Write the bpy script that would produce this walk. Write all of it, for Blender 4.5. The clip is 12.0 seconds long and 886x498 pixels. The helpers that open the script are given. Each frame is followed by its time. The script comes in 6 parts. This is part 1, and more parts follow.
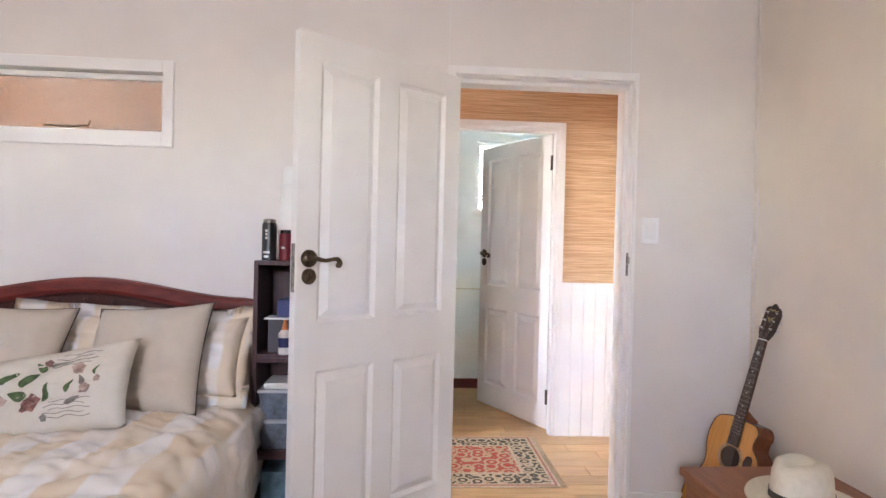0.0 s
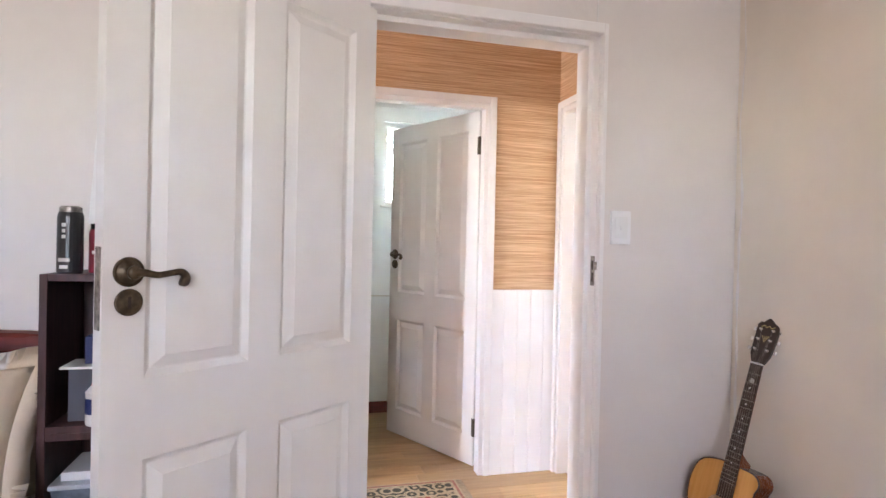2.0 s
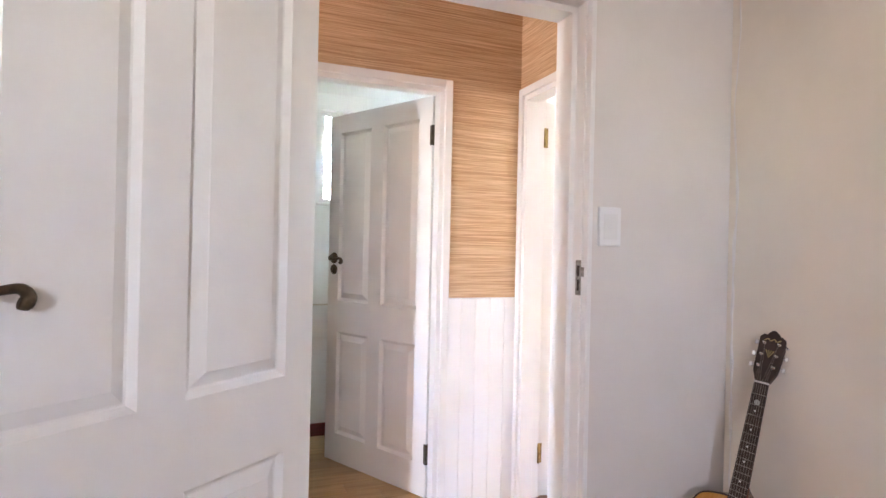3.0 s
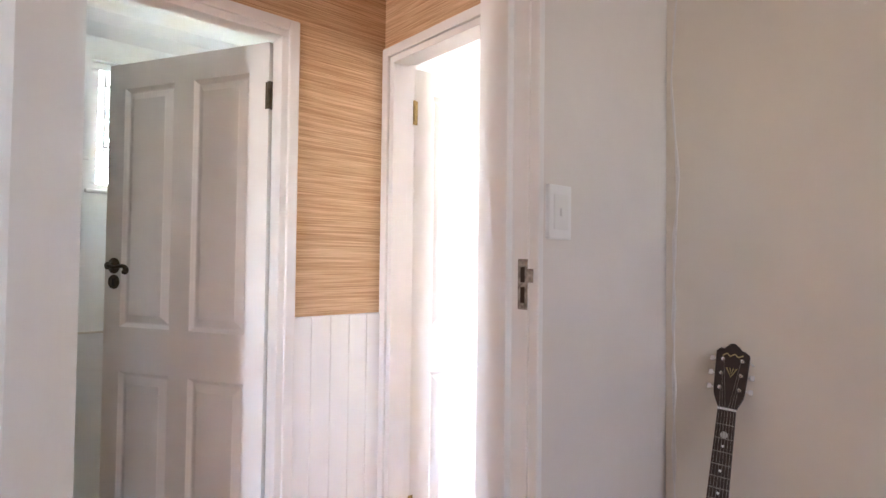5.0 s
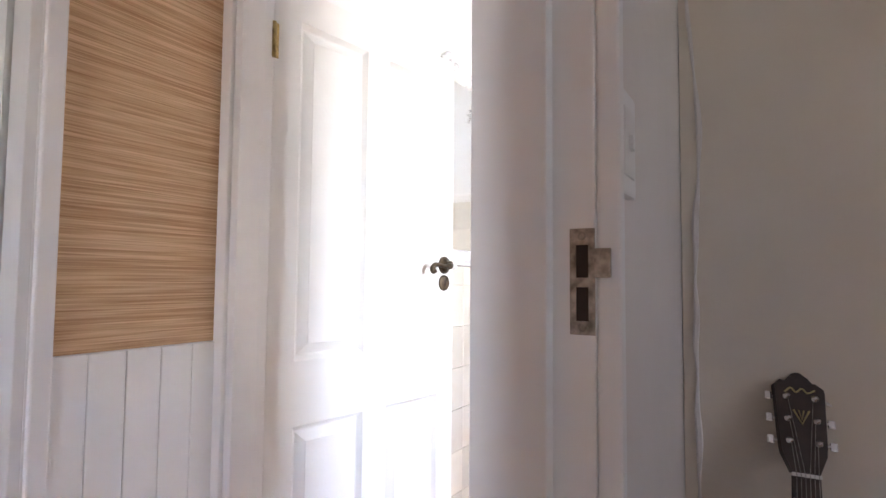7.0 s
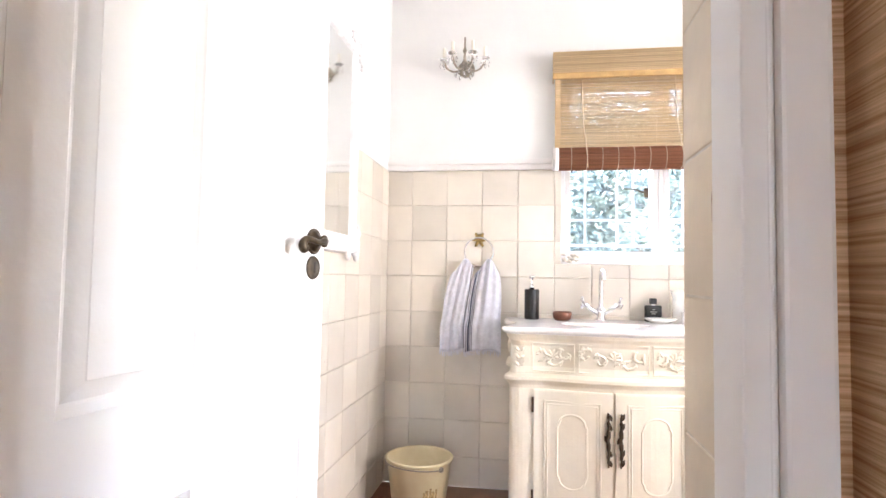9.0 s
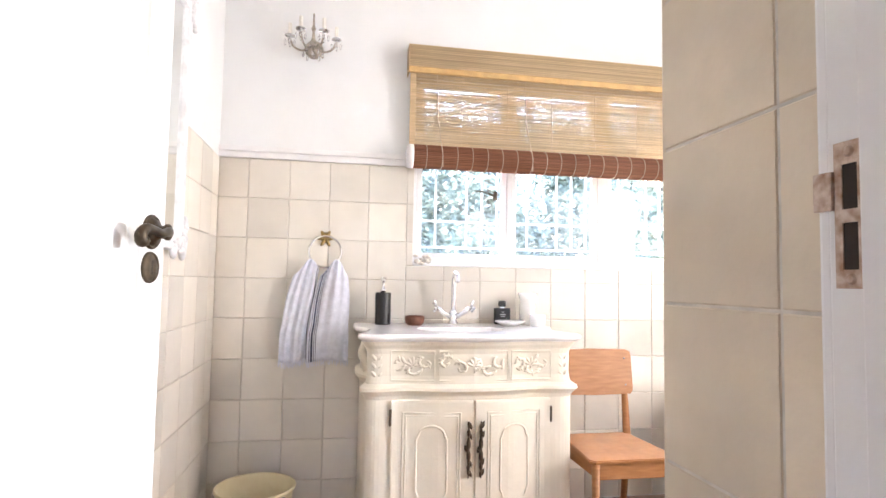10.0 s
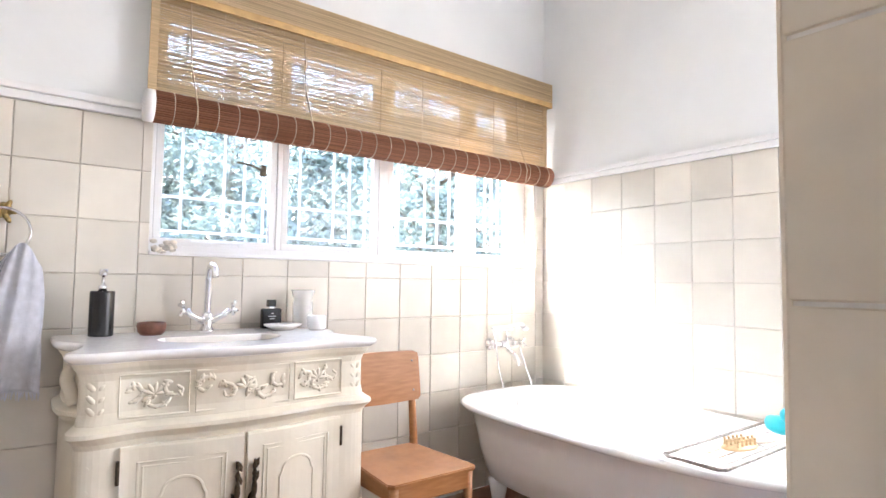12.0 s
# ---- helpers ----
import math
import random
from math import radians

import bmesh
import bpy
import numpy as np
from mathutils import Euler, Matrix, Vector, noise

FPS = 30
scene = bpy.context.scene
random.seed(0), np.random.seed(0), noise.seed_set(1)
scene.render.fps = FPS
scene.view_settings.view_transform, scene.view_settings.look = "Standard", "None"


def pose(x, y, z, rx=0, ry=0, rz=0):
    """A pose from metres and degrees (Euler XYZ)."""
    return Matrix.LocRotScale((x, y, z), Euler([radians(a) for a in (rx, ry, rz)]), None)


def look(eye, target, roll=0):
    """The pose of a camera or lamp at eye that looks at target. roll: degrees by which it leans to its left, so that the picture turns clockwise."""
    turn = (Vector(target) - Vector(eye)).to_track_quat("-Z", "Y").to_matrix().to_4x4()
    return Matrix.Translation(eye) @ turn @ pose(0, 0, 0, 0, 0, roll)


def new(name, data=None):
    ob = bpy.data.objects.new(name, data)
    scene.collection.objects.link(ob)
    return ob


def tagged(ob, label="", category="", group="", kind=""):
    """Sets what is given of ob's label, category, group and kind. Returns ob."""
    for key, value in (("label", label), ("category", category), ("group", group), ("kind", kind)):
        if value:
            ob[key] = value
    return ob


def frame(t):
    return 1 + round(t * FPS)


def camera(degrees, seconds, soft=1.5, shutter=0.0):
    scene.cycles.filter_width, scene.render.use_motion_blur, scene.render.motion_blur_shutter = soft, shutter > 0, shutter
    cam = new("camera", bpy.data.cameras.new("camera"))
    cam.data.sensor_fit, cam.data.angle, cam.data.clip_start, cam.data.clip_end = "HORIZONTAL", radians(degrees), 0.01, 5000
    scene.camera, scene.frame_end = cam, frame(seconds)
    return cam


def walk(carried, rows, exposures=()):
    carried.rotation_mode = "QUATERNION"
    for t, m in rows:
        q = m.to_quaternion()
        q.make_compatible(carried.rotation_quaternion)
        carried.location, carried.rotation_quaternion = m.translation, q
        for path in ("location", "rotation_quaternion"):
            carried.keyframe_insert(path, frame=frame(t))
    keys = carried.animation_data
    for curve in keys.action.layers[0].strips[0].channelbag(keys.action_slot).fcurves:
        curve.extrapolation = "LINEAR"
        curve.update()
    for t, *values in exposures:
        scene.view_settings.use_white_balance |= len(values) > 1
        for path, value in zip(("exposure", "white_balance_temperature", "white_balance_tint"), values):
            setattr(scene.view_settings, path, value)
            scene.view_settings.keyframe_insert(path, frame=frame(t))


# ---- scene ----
cam = camera(77.0, 12.0)

PATH = [
    (0, (-0.037, -0.195, 1.254), (0.092, 1.801, 1.243), 1.4),
    (0.5, (-0.03, -0.016, 1.256), (0.15, 1.976, 1.242), 1.3),
    (1, (-0.049, 0.164, 1.262), (0.255, 2.141, 1.246), 1.3),
    (1.5, (-0.054, 0.348, 1.252), (0.348, 2.307, 1.241), 1.3),
    (2, (-0.037, 0.548, 1.269), (0.461, 2.485, 1.256), 1.3),
    (2.5, (-0.03, 0.728, 1.267), (0.579, 2.633, 1.259), 1.3),
    (2.7, (-0.023, 0.813, 1.268), (0.631, 2.703, 1.264), 1.3),
    (4.3, (0.009, 1.381, 1.242), (1.122, 3.043, 1.273), 0.8),
    (4.5, (0.026, 1.442, 1.241), (1.205, 3.057, 1.277), 0.8),
    (5, (0.083, 1.614, 1.232), (1.402, 3.116, 1.281), 0.7),
    (5.5, (0.139, 1.795, 1.236), (1.572, 3.189, 1.294), 0.6),
    (6, (0.209, 1.955, 1.219), (1.767, 3.207, 1.307), 0.7),
    (6.5, (0.325, 2.106, 1.204), (1.966, 3.246, 1.312), 0.5),
    (7, (0.447, 2.242, 1.187), (2.163, 3.263, 1.299), 0.5),
    (7.2, (0.483, 2.292, 1.178), (2.224, 3.268, 1.295), 0.5),
    (8.8, (0.852, 2.72, 1.161), (2.806, 3.133, 1.266), 0.2),
    (9, (0.916, 2.776, 1.159), (2.891, 3.08, 1.259), 0.9),
    (9.5, (1.03, 2.869, 1.147), (3.026, 2.917, 1.256), 1.0),
    (9.8, (1.093, 2.925, 1.154), (3.082, 2.754, 1.268), 1.0),
    (10, (1.133, 2.958, 1.16), (3.098, 2.607, 1.277), 1.0),
    (10.4, (1.207, 3.008, 1.158), (3.097, 2.364, 1.278), 1.0),
    (10.5, (1.231, 3.013, 1.156), (3.104, 2.322, 1.275), 0.8),
    (11, (1.382, 3.034, 1.143), (3.151, 2.109, 1.265), 0.8),
    (11.5, (1.505, 3.024, 1.14), (3.181, 1.938, 1.264), 0.8),
    (12, (1.625, 2.998, 1.149), (3.214, 1.789, 1.268), 0.8),
]
EXPOSURE = [(0, 7.13, 6270, 12), (2.5, 7.05, 6270, 12), (4.5, 6.83, 6370, 13), (5.5, 6.43, 6470, 14), (6.5, 5.93, 6300, 14), (7.2, 5.65, 6250, 14), (8.8, 5.81, 6520, 14), (9.5, 5.71, 6520, 14), (10.5, 5.55, 6370, 13), (12, 5.33, 6220, 12)]
walk(cam, [(t, look(eye, target, roll)) for t, eye, target, roll in PATH], EXPOSURE)

# ---- world, sun, large lights ----
SUN_TO = Vector((-1.38, -1.0, -1.72)).normalized()
world = bpy.data.worlds.new("world")
scene.world = world
world.use_nodes = True
wn = world.node_tree
sky = wn.nodes.new("ShaderNodeTexSky")
sky.sky_type = "NISHITA"
sky.sun_disc = False
sky.sun_elevation = math.asin(-SUN_TO.z)
sky.sun_rotation = math.atan2(-SUN_TO.x, -SUN_TO.y)
wn.links.new(sky.outputs[0], wn.nodes["Background"].inputs[0])
wn.nodes["Background"].inputs[1].default_value = 0.15

sun_data = bpy.data.lights.new("sun", "SUN")
sun_data.energy, sun_data.angle, sun_data.color = 2.0, radians(0.5), (1.0, 0.965, 0.93)
new("sun", sun_data).matrix_world = look((0, 0, 0), tuple(SUN_TO))


# Area lamps added in openings out of view to brighten the rooms.
def fill_light(name, x, y, z, aim, w, h, watts, color):
    d = bpy.data.lights.new(name, "AREA")
    d.shape, d.size, d.size_y, d.energy, d.color = "RECTANGLE", w, h, watts, color
    ob = new(name, d)
    ob.matrix_world = look((x, y, z), aim)
    return ob


BED_W, BATH_W, HALL_W = 0.46, 1.15, 0.50
# bedroom fill in an assumed window behind the camera, tilted up and warmed
fill_light("bedroom_unseen_window_lamp", -0.9, -2.33, 1.95, (-0.9, 0, 2.5), 0.44, 0.50, BED_W, (1.0, 0.90, 0.872))
# added fill for the bathroom, in an unseen opening of the south wall
fill_light("bathroom_fill_lamp", 2.185, 0.27, 1.60, (2.185, 3.0, 1.5), 0.60, 1.15, BATH_W, (1.0, 0.945, 0.915))
# added fill that lifts the hall's north wall, through an unseen slit
fill_light("hall_fill_lamp", -2.74, 2.685, 1.6, (0, 2.9, 1.6), 0.22, 1.15, HALL_W, (1.0, 0.95, 0.95))


# ---- materials ----
def material(name, color, rough=0.5, metal=0.0, vary=0.06, scale=12.0, bump=0.0, bump_scale=60.0, stretch=(1, 1, 1), color2=None, per_piece=0.0, per_island=0.0, **extra):
    m = bpy.data.materials.new(name)
    m.use_nodes = True
    nt = m.node_tree
    n, l = nt.nodes, nt.links
    b = n["Principled BSDF"]
    b.inputs["Roughness"].default_value, b.inputs["Metallic"].default_value = rough, metal
    for k, v in extra.items():
        b.inputs[k.replace("_", " ")].default_value = v
    tc = n.new("ShaderNodeTexCoord")
    mp = n.new("ShaderNodeMapping")
    mp.inputs["Scale"].default_value = stretch
    if per_piece:
        where, add = n.new("ShaderNodeObjectInfo"), n.new("ShaderNodeVectorMath")
        l.new(tc.outputs["Object"], add.inputs[0])
        l.new(where.outputs["Location"], add.inputs[1])
        l.new(add.outputs[0], mp.inputs[0])
    else:
        l.new(tc.outputs["Object"], mp.inputs[0])
    no = n.new("ShaderNodeTexNoise")
    no.inputs["Scale"].default_value, no.inputs["Detail"].default_value = scale, 6
    l.new(mp.outputs[0], no.inputs["Vector"])
    ramp = n.new("ShaderNodeValToRGB")
    c2 = color2 or tuple(c * (1 - 2.2 * vary) for c in color)
    c1 = color if color2 else tuple(min(1, c * (1 + vary)) for c in color)
    ramp.color_ramp.elements[0].position, ramp.color_ramp.elements[1].position = 0.32, 0.68
    ramp.color_ramp.elements[0].color, ramp.color_ramp.elements[1].color = (*c2, 1), (*c1, 1)
    l.new(no.outputs[0], ramp.inputs[0])
    out = ramp.outputs[0]
    if per_piece:
        info = n.new("ShaderNodeObjectInfo")
        hsv = n.new("ShaderNodeHueSaturation")
        mr = n.new("ShaderNodeMapRange")
        mr.inputs["To Min"].default_value, mr.inputs["To Max"].default_value = 1 - per_piece, 1 + per_piece
        l.new(info.outputs["Random"], mr.inputs[0])
        l.new(mr.outputs[0], hsv.inputs["Value"])
        l.new(out, hsv.inputs["Color"])
        out = hsv.outputs[0]
    if per_island:
        geo = n.new("ShaderNodeNewGeometry")
        hv = n.new("ShaderNodeHueSaturation")
        ir = n.new("ShaderNodeMapRange")
        ir.inputs["To Min"].default_value, ir.inputs["To Max"].default_value = 1 - per_island, 1 + per_island
        l.new(geo.outputs["Random Per Island"], ir.inputs[0])
        l.new(ir.outputs[0], hv.inputs["Value"])
        l.new(out, hv.inputs["Color"])
        out = hv.outputs[0]
    l.new(out, b.inputs["Base Color"])
    no2 = n.new("ShaderNodeTexNoise")
    no2.inputs["Scale"].default_value, no2.inputs["Detail"].default_value = bump_scale, 4
    l.new(mp.outputs[0], no2.inputs["Vector"])
    rr = n.new("ShaderNodeMapRange")
    rr.inputs["To Min"].default_value, rr.inputs["To Max"].default_value = max(0.02, rough - 0.06), min(1, rough + 0.08)
    l.new(no2.outputs[0], rr.inputs[0])
    l.new(rr.outputs[0], b.inputs["Roughness"])
    if bump:
        bp = n.new("ShaderNodeBump")
        bp.inputs["Strength"].default_value, bp.inputs["Distance"].default_value = bump, 0.01
        l.new(no2.outputs[0], bp.inputs["Height"])
        l.new(bp.outputs[0], b.inputs["Normal"])
    return m


PLASTER = material("warm_white_plaster", (0.75, 0.705, 0.675), 0.85, vary=0.02, scale=3, bump=0.12, bump_scale=25)
WHITE_WALL = material("white_wall_paint", (0.82, 0.82, 0.81), 0.8, vary=0.015, scale=3, bump=0.08, bump_scale=30)
CEILING = material("ceiling_paint", (0.82, 0.81, 0.80), 0.9, vary=0.015, scale=3)
DOOR_PAINT = material("white_door_paint", (0.80, 0.78, 0.76), 0.55, vary=0.015, scale=5, bump=0.05, bump_scale=90)
TRIM_PAINT = material("white_gloss_trim", (0.82, 0.80, 0.79), 0.35, vary=0.015, scale=6, bump=0.05, bump_scale=40)
BOARD_PAINT = material("white_board_paint", (0.84, 0.83, 0.83), 0.4, vary=0.012, scale=6)
GRASS = material("woven_grass_wallpaper", (0.76, 0.53, 0.33), 0.75, scale=6.0, stretch=(0.7, 0.7, 55), color2=(0.40, 0.215, 0.10), bump=0.25, bump_scale=14)
PLANK = material("pale_oak_plank", (0.56, 0.36, 0.17), 0.32, scale=5, stretch=(0.7, 9, 9), color2=(0.42, 0.25, 0.11), bump=0.05, bump_scale=18, per_piece=0.16)
BATH_FLOOR = material("red_brown_floor_tile", (0.27, 0.13, 0.07), 0.4, vary=0.12, scale=7, bump=0.1, bump_scale=30)
BED_FLOOR = material("bedroom_carpet", (0.42, 0.34, 0.26), 0.95, vary=0.08, scale=60, bump=0.4, bump_scale=300)
TILE = material("cream_wall_tile", (0.70, 0.645, 0.565), 0.30, vary=0.03, scale=6, bump=0.02, bump_scale=9, per_piece=0.11)
STONE_TILE = material("beige_wall_tile", (0.70, 0.595, 0.455), 0.45, vary=0.07, scale=5, bump=0.12, bump_scale=22, per_piece=0.03)
GROUT = material("grey_grout", (0.64, 0.585, 0.51), 0.9, vary=0.08, scale=30)
BRONZE = material("antique_bronze", (0.10, 0.075, 0.05), 0.42, 0.85, vary=0.2, scale=60)
BRASS = material("worn_brass", (0.42, 0.30, 0.12), 0.4, 0.9, vary=0.2, scale=60)
STEEL = material("dull_steel", (0.34, 0.31, 0.28), 0.42, 0.85, vary=0.25, scale=80)
CHROME = material("chrome", (0.80, 0.80, 0.82), 0.08, 1.0, vary=0.02)
# near-black colour standing in for the shade inside holes and plank gaps
DARK = material("painted_recess_shade", (0.03, 0.018, 0.012), 0.8)
PLASTIC = material("white_plastic", (0.80, 0.79, 0.78), 0.35, vary=0.01)
MAHOGANY = material("mahogany_veneer", (0.17, 0.018, 0.011), 0.5, scale=6, stretch=(2, 9, 9), color2=(0.09, 0.011, 0.008))
WENGE = material("dark_plum_wenge_board", (0.060, 0.020, 0.022), 0.5, vary=0.2, scale=8, stretch=(8, 8, 1))
MIRROR = material("mirror_silver", (0.9, 0.92, 0.92), 0.02, 1.0, vary=0.0)


def glass_material(name, rough, tint, bump=0.0, bscale=70):
    m = bpy.data.materials.new(name)
    m.use_nodes = True
    b = m.node_tree.nodes["Principled BSDF"]
    b.inputs["Base Color"].default_value = (*tint, 1)
    b.inputs["Transmission Weight"].default_value = 1.0
    b.inputs["Roughness"].default_value, b.inputs["IOR"].default_value = rough, 1.45
    if bump:
        v = m.node_tree.nodes.new("ShaderNodeTexVoronoi")
        v.inputs["Scale"].default_value = bscale
        bp = m.node_tree.nodes.new("ShaderNodeBump")
        bp.inputs["Strength"].default_value, bp.inputs["Distance"].default_value = bump, 0.004
        m.node_tree.links.new(v.outputs["Distance"], bp.inputs["Height"])
        m.node_tree.links.new(bp.outputs[0], b.inputs["Normal"])
    return m


GLASS = glass_material("clear_glass", 0.0, (0.96, 0.98, 0.97))
HAMMERED = glass_material("hammered_glass", 0.12, (0.31, 0.34, 0.41), 0.9)


# ---- building helpers ----
def thing(name, label="", category="", group="", kind="", m=None):
    ob = new(name)
    ob.empty_display_size = 0.05
    if m is not None:
        ob.matrix_world = m
    return tagged(ob, label, category, group, kind)


def part(name, bm, mat, parent=None, label="", smooth=False, mesh=None):
    """Links a bmesh as one mesh object under a thing or part; its coordinates are the parent's."""
    me = bpy.data.meshes.new(name)
    if smooth:
        for f in bm.faces:
            f.smooth = True
    bm.to_mesh(me)
    bm.free()
    me.materials.append(mat)
    ob = new(name, me)
    if parent is not None:
        ob.parent = parent
    return tagged(ob, label)


def setting(name, bm, mat, label="", category=""):
    return tagged(part(name, bm, mat), label, category, "", "structure")


def B(*boxes, bevel=0.0, seg=2):
    """Boxes (x0, x1, y0, y1, z0, z1) in one bmesh, with bevelled edges."""
    bm = bmesh.new()
    for x0, x1, y0, y1, z0, z1 in boxes:
        r = bmesh.ops.create_cube(bm, size=1, matrix=Matrix.Translation(((x0 + x1) / 2, (y0 + y1) / 2, (z0 + z1) / 2)) @ Matrix.Diagonal((abs(x1 - x0), abs(y1 - y0), abs(z1 - z0), 1)))
    if bevel:
        bmesh.ops.bevel(bm, geom=list(bm.edges), offset=bevel, segments=seg, profile=0.6, affect="EDGES")
    return bm


def move(bm, m):
    bmesh.ops.transform(bm, matrix=m, verts=bm.verts)
    return bm


def merge(*bms):
    out = bmesh.new()
    for b in bms:
        me = bpy.data.meshes.new("tmp")
        b.to_mesh(me)
        b.free()
        out.from_mesh(me)
        bpy.data.meshes.remove(me)
    return out


def lathe(profile, seg=24, m=None):
    """Turns a profile of (radius, z) round the z axis."""
    bm = bmesh.new()
    rings = []
    for r, z in profile:
        if r < 1e-5:
            rings.append([bm.verts.new((0, 0, z))])
        else:
            rings.append([bm.verts.new((r * math.cos(a), r * math.sin(a), z)) for a in (2 * math.pi * i / seg for i in range(seg))])
    for a, b in zip(rings, rings[1:]):
        for i in range(seg):
            q = [a[i % len(a)], a[(i + 1) % len(a)], b[(i + 1) % len(b)], b[i % len(b)]]
            q = list(dict.fromkeys(q))
            if len(q) > 2:
                bm.faces.new(q)
    bmesh.ops.recalc_face_normals(bm, faces=bm.faces)
    if m is not None:
        move(bm, m)
    return bm


def tube(points, radius, seg=8, closed=False, flat=1.0):
    """A round rod along points; radius may be a list."""
    bm = bmesh.new()
    pts = [Vector(p) for p in points]
    n = len(pts)
    rad = radius if isinstance(radius, (list, tuple)) else [radius] * n
    rings, up = [], None
    for i, p in enumerate(pts):
        a = pts[(i - 1) % n] if closed or i else p
        b = pts[(i + 1) % n] if closed or i < n - 1 else p
        t = (b - a).normalized()
        if up is None:
            up = t.orthogonal().normalized()
        up = (up - t * up.dot(t)).normalized()
        side = t.cross(up)
        rings.append([bm.verts.new(p + (up * math.cos(w) * flat + side * math.sin(w)) * rad[i]) for w in (2 * math.pi * k / seg for k in range(seg))])
    for i in range(n if closed else n - 1):
        a, b = rings[i], rings[(i + 1) % n]
        for k in range(seg):
            bm.faces.new((a[k], a[(k + 1) % seg], b[(k + 1) % seg], b[k]))
    if not closed:
        bm.faces.new(rings[0][::-1])
        bm.faces.new(rings[-1])
    bmesh.ops.recalc_face_normals(bm, faces=bm.faces)
    return bm


def spline(ctrl, n=24):
    """A smooth line through control points."""
    p = [Vector(c) for c in ctrl]
    p = [2 * p[0] - p[1]] + p + [2 * p[-1] - p[-2]]
    out = []
    for i in range(1, len(p) - 2):
        for k in range(n):
            t = k / n
            a, b, c, d = p[i - 1], p[i], p[i + 1], p[i + 2]
            out.append(0.5 * ((2 * b) + (c - a) * t + (2 * a - 5 * b + 4 * c - d) * t * t + (3 * b - a - 3 * c + d) * t ** 3))
    out.append(p[-2])
    return out


def prism(outline, z0, z1, bevel=0.0, seg=2):
    """An outline of (x, y) raised from z0 to z1."""
    bm = bmesh.new()
    bot = [bm.verts.new((x, y, z0)) for x, y in outline]
    top = [bm.verts.new((x, y, z1)) for x, y in outline]
    bm.faces.new(bot[::-1])
    cap = bm.faces.new(top)
    n = len(outline)
    for i in range(n):
        bm.faces.new((bot[i], bot[(i + 1) % n], top[(i + 1) % n], top[i]))
    bmesh.ops.recalc_face_normals(bm, faces=bm.faces)
    if bevel:
        bmesh.ops.bevel(bm, geom=list(set(cap.edges) | set(bm.faces[0].edges)), offset=bevel, segments=seg, affect="EDGES")
    return bm


def loft(loops, cap=True, closed=True):
    """Joins loops with equal numbers of points."""
    bm = bmesh.new()
    rows = [[bm.verts.new(p) for p in lp] for lp in loops]
    n = len(rows[0])
    for a, b in zip(rows, rows[1:]):
        for i in range(n if closed else n - 1):
            bm.faces.new((a[i], a[(i + 1) % n], b[(i + 1) % n], b[i]))
    if cap:
        bm.faces.new(rows[0][::-1])
        bm.faces.new(rows[-1])
    bmesh.ops.recalc_face_normals(bm, faces=bm.faces)
    return bm


def wall(axis, at0, at1, u0, u1, z0, z1, holes=()):
    """A wall between two planes of an axis, with openings (u0, u1, z0, z1) right through it."""
    us = sorted({u0, u1, *(h[0] for h in holes), *(h[1] for h in holes)})
    zs = sorted({z0, z1, *(h[2] for h in holes), *(h[3] for h in holes)})
    bm = bmesh.new()
    vs = {}

    def vert(u, z):
        if (u, z) not in vs:
            vs[(u, z)] = bm.verts.new((u, at0, z) if axis == "y" else (at0, u, z))
        return vs[(u, z)]

    for a, b in zip(us, us[1:]):
        for c, d in zip(zs, zs[1:]):
            if any(h[0] <= a and b <= h[1] and h[2] <= c and d <= h[3] for h in holes):
                continue
            bm.faces.new((vert(a, c), vert(b, c), vert(b, d), vert(a, d)))
    r = bmesh.ops.extrude_face_region(bm, geom=list(bm.faces))
    off = (0, at1 - at0, 0) if axis == "y" else (at1 - at0, 0, 0)
    bmesh.ops.translate(bm, vec=off, verts=[v for v in r["geom"] if isinstance(v, bmesh.types.BMVert)])
    bmesh.ops.recalc_face_normals(bm, faces=bm.faces)
    return bm


# ---- large structure ----
H = 3.0
BN, HS, HN, RN = 2.40, 2.53, 3.472, 3.585       # bedroom north face, hall south and north faces, washroom south face
BE, BATH_E, BATH_N, BATH_S = 1.630, 4.045, 3.587, 0.364
wall_1 = setting("wall_1", wall("y", BN, HS, -2.75, 1.79, 0, H, [(0.155, 1.038, 0, 2.062), (-2.06, -1.14, 1.715, 2.015)]), PLASTER, "warm off-white plastered wall with doorway", "wall")
setting("wall_2", wall("x", BE, 1.79, -2.35, BN - 0.002, 0, H), material("cream_plaster", (0.76, 0.68, 0.585), 0.85, vary=0.025, scale=3, bump=0.12, bump_scale=25), "warm off-white plastered wall with wavy corner", "wall")
# opening assumed for the bedroom lamp, never in view
setting("wall_3", wall("y", -2.5, -2.35, -2.75, 1.79, 0, H, [(-1.12, -0.68, 1.70, 2.20)]), PLASTER, "warm off-white plastered wall with an assumed, unseen window", "wall")
setting("wall_4", wall("x", -2.9, -2.75, -2.5, 4.95, 0, H, [(2.56, 2.81, 1.0, 2.2)]), PLASTER, "warm off-white plastered wall", "wall")
wall_5 = setting("wall_5", wall("y", HN, RN, -2.75, 1.50, 0, H, [(0.125, 0.96, 0, 2.062)]), WHITE_WALL, "hall wall with doorway to the washroom", "wall")
wall_6 = setting("wall_6", wall("x", 1.388, 1.502, HS + 0.002, HN - 0.002, 0, H, [(2.57, 3.445, 0, 2.062)]), WHITE_WALL, "hall wall with doorway to the bathroom", "wall")
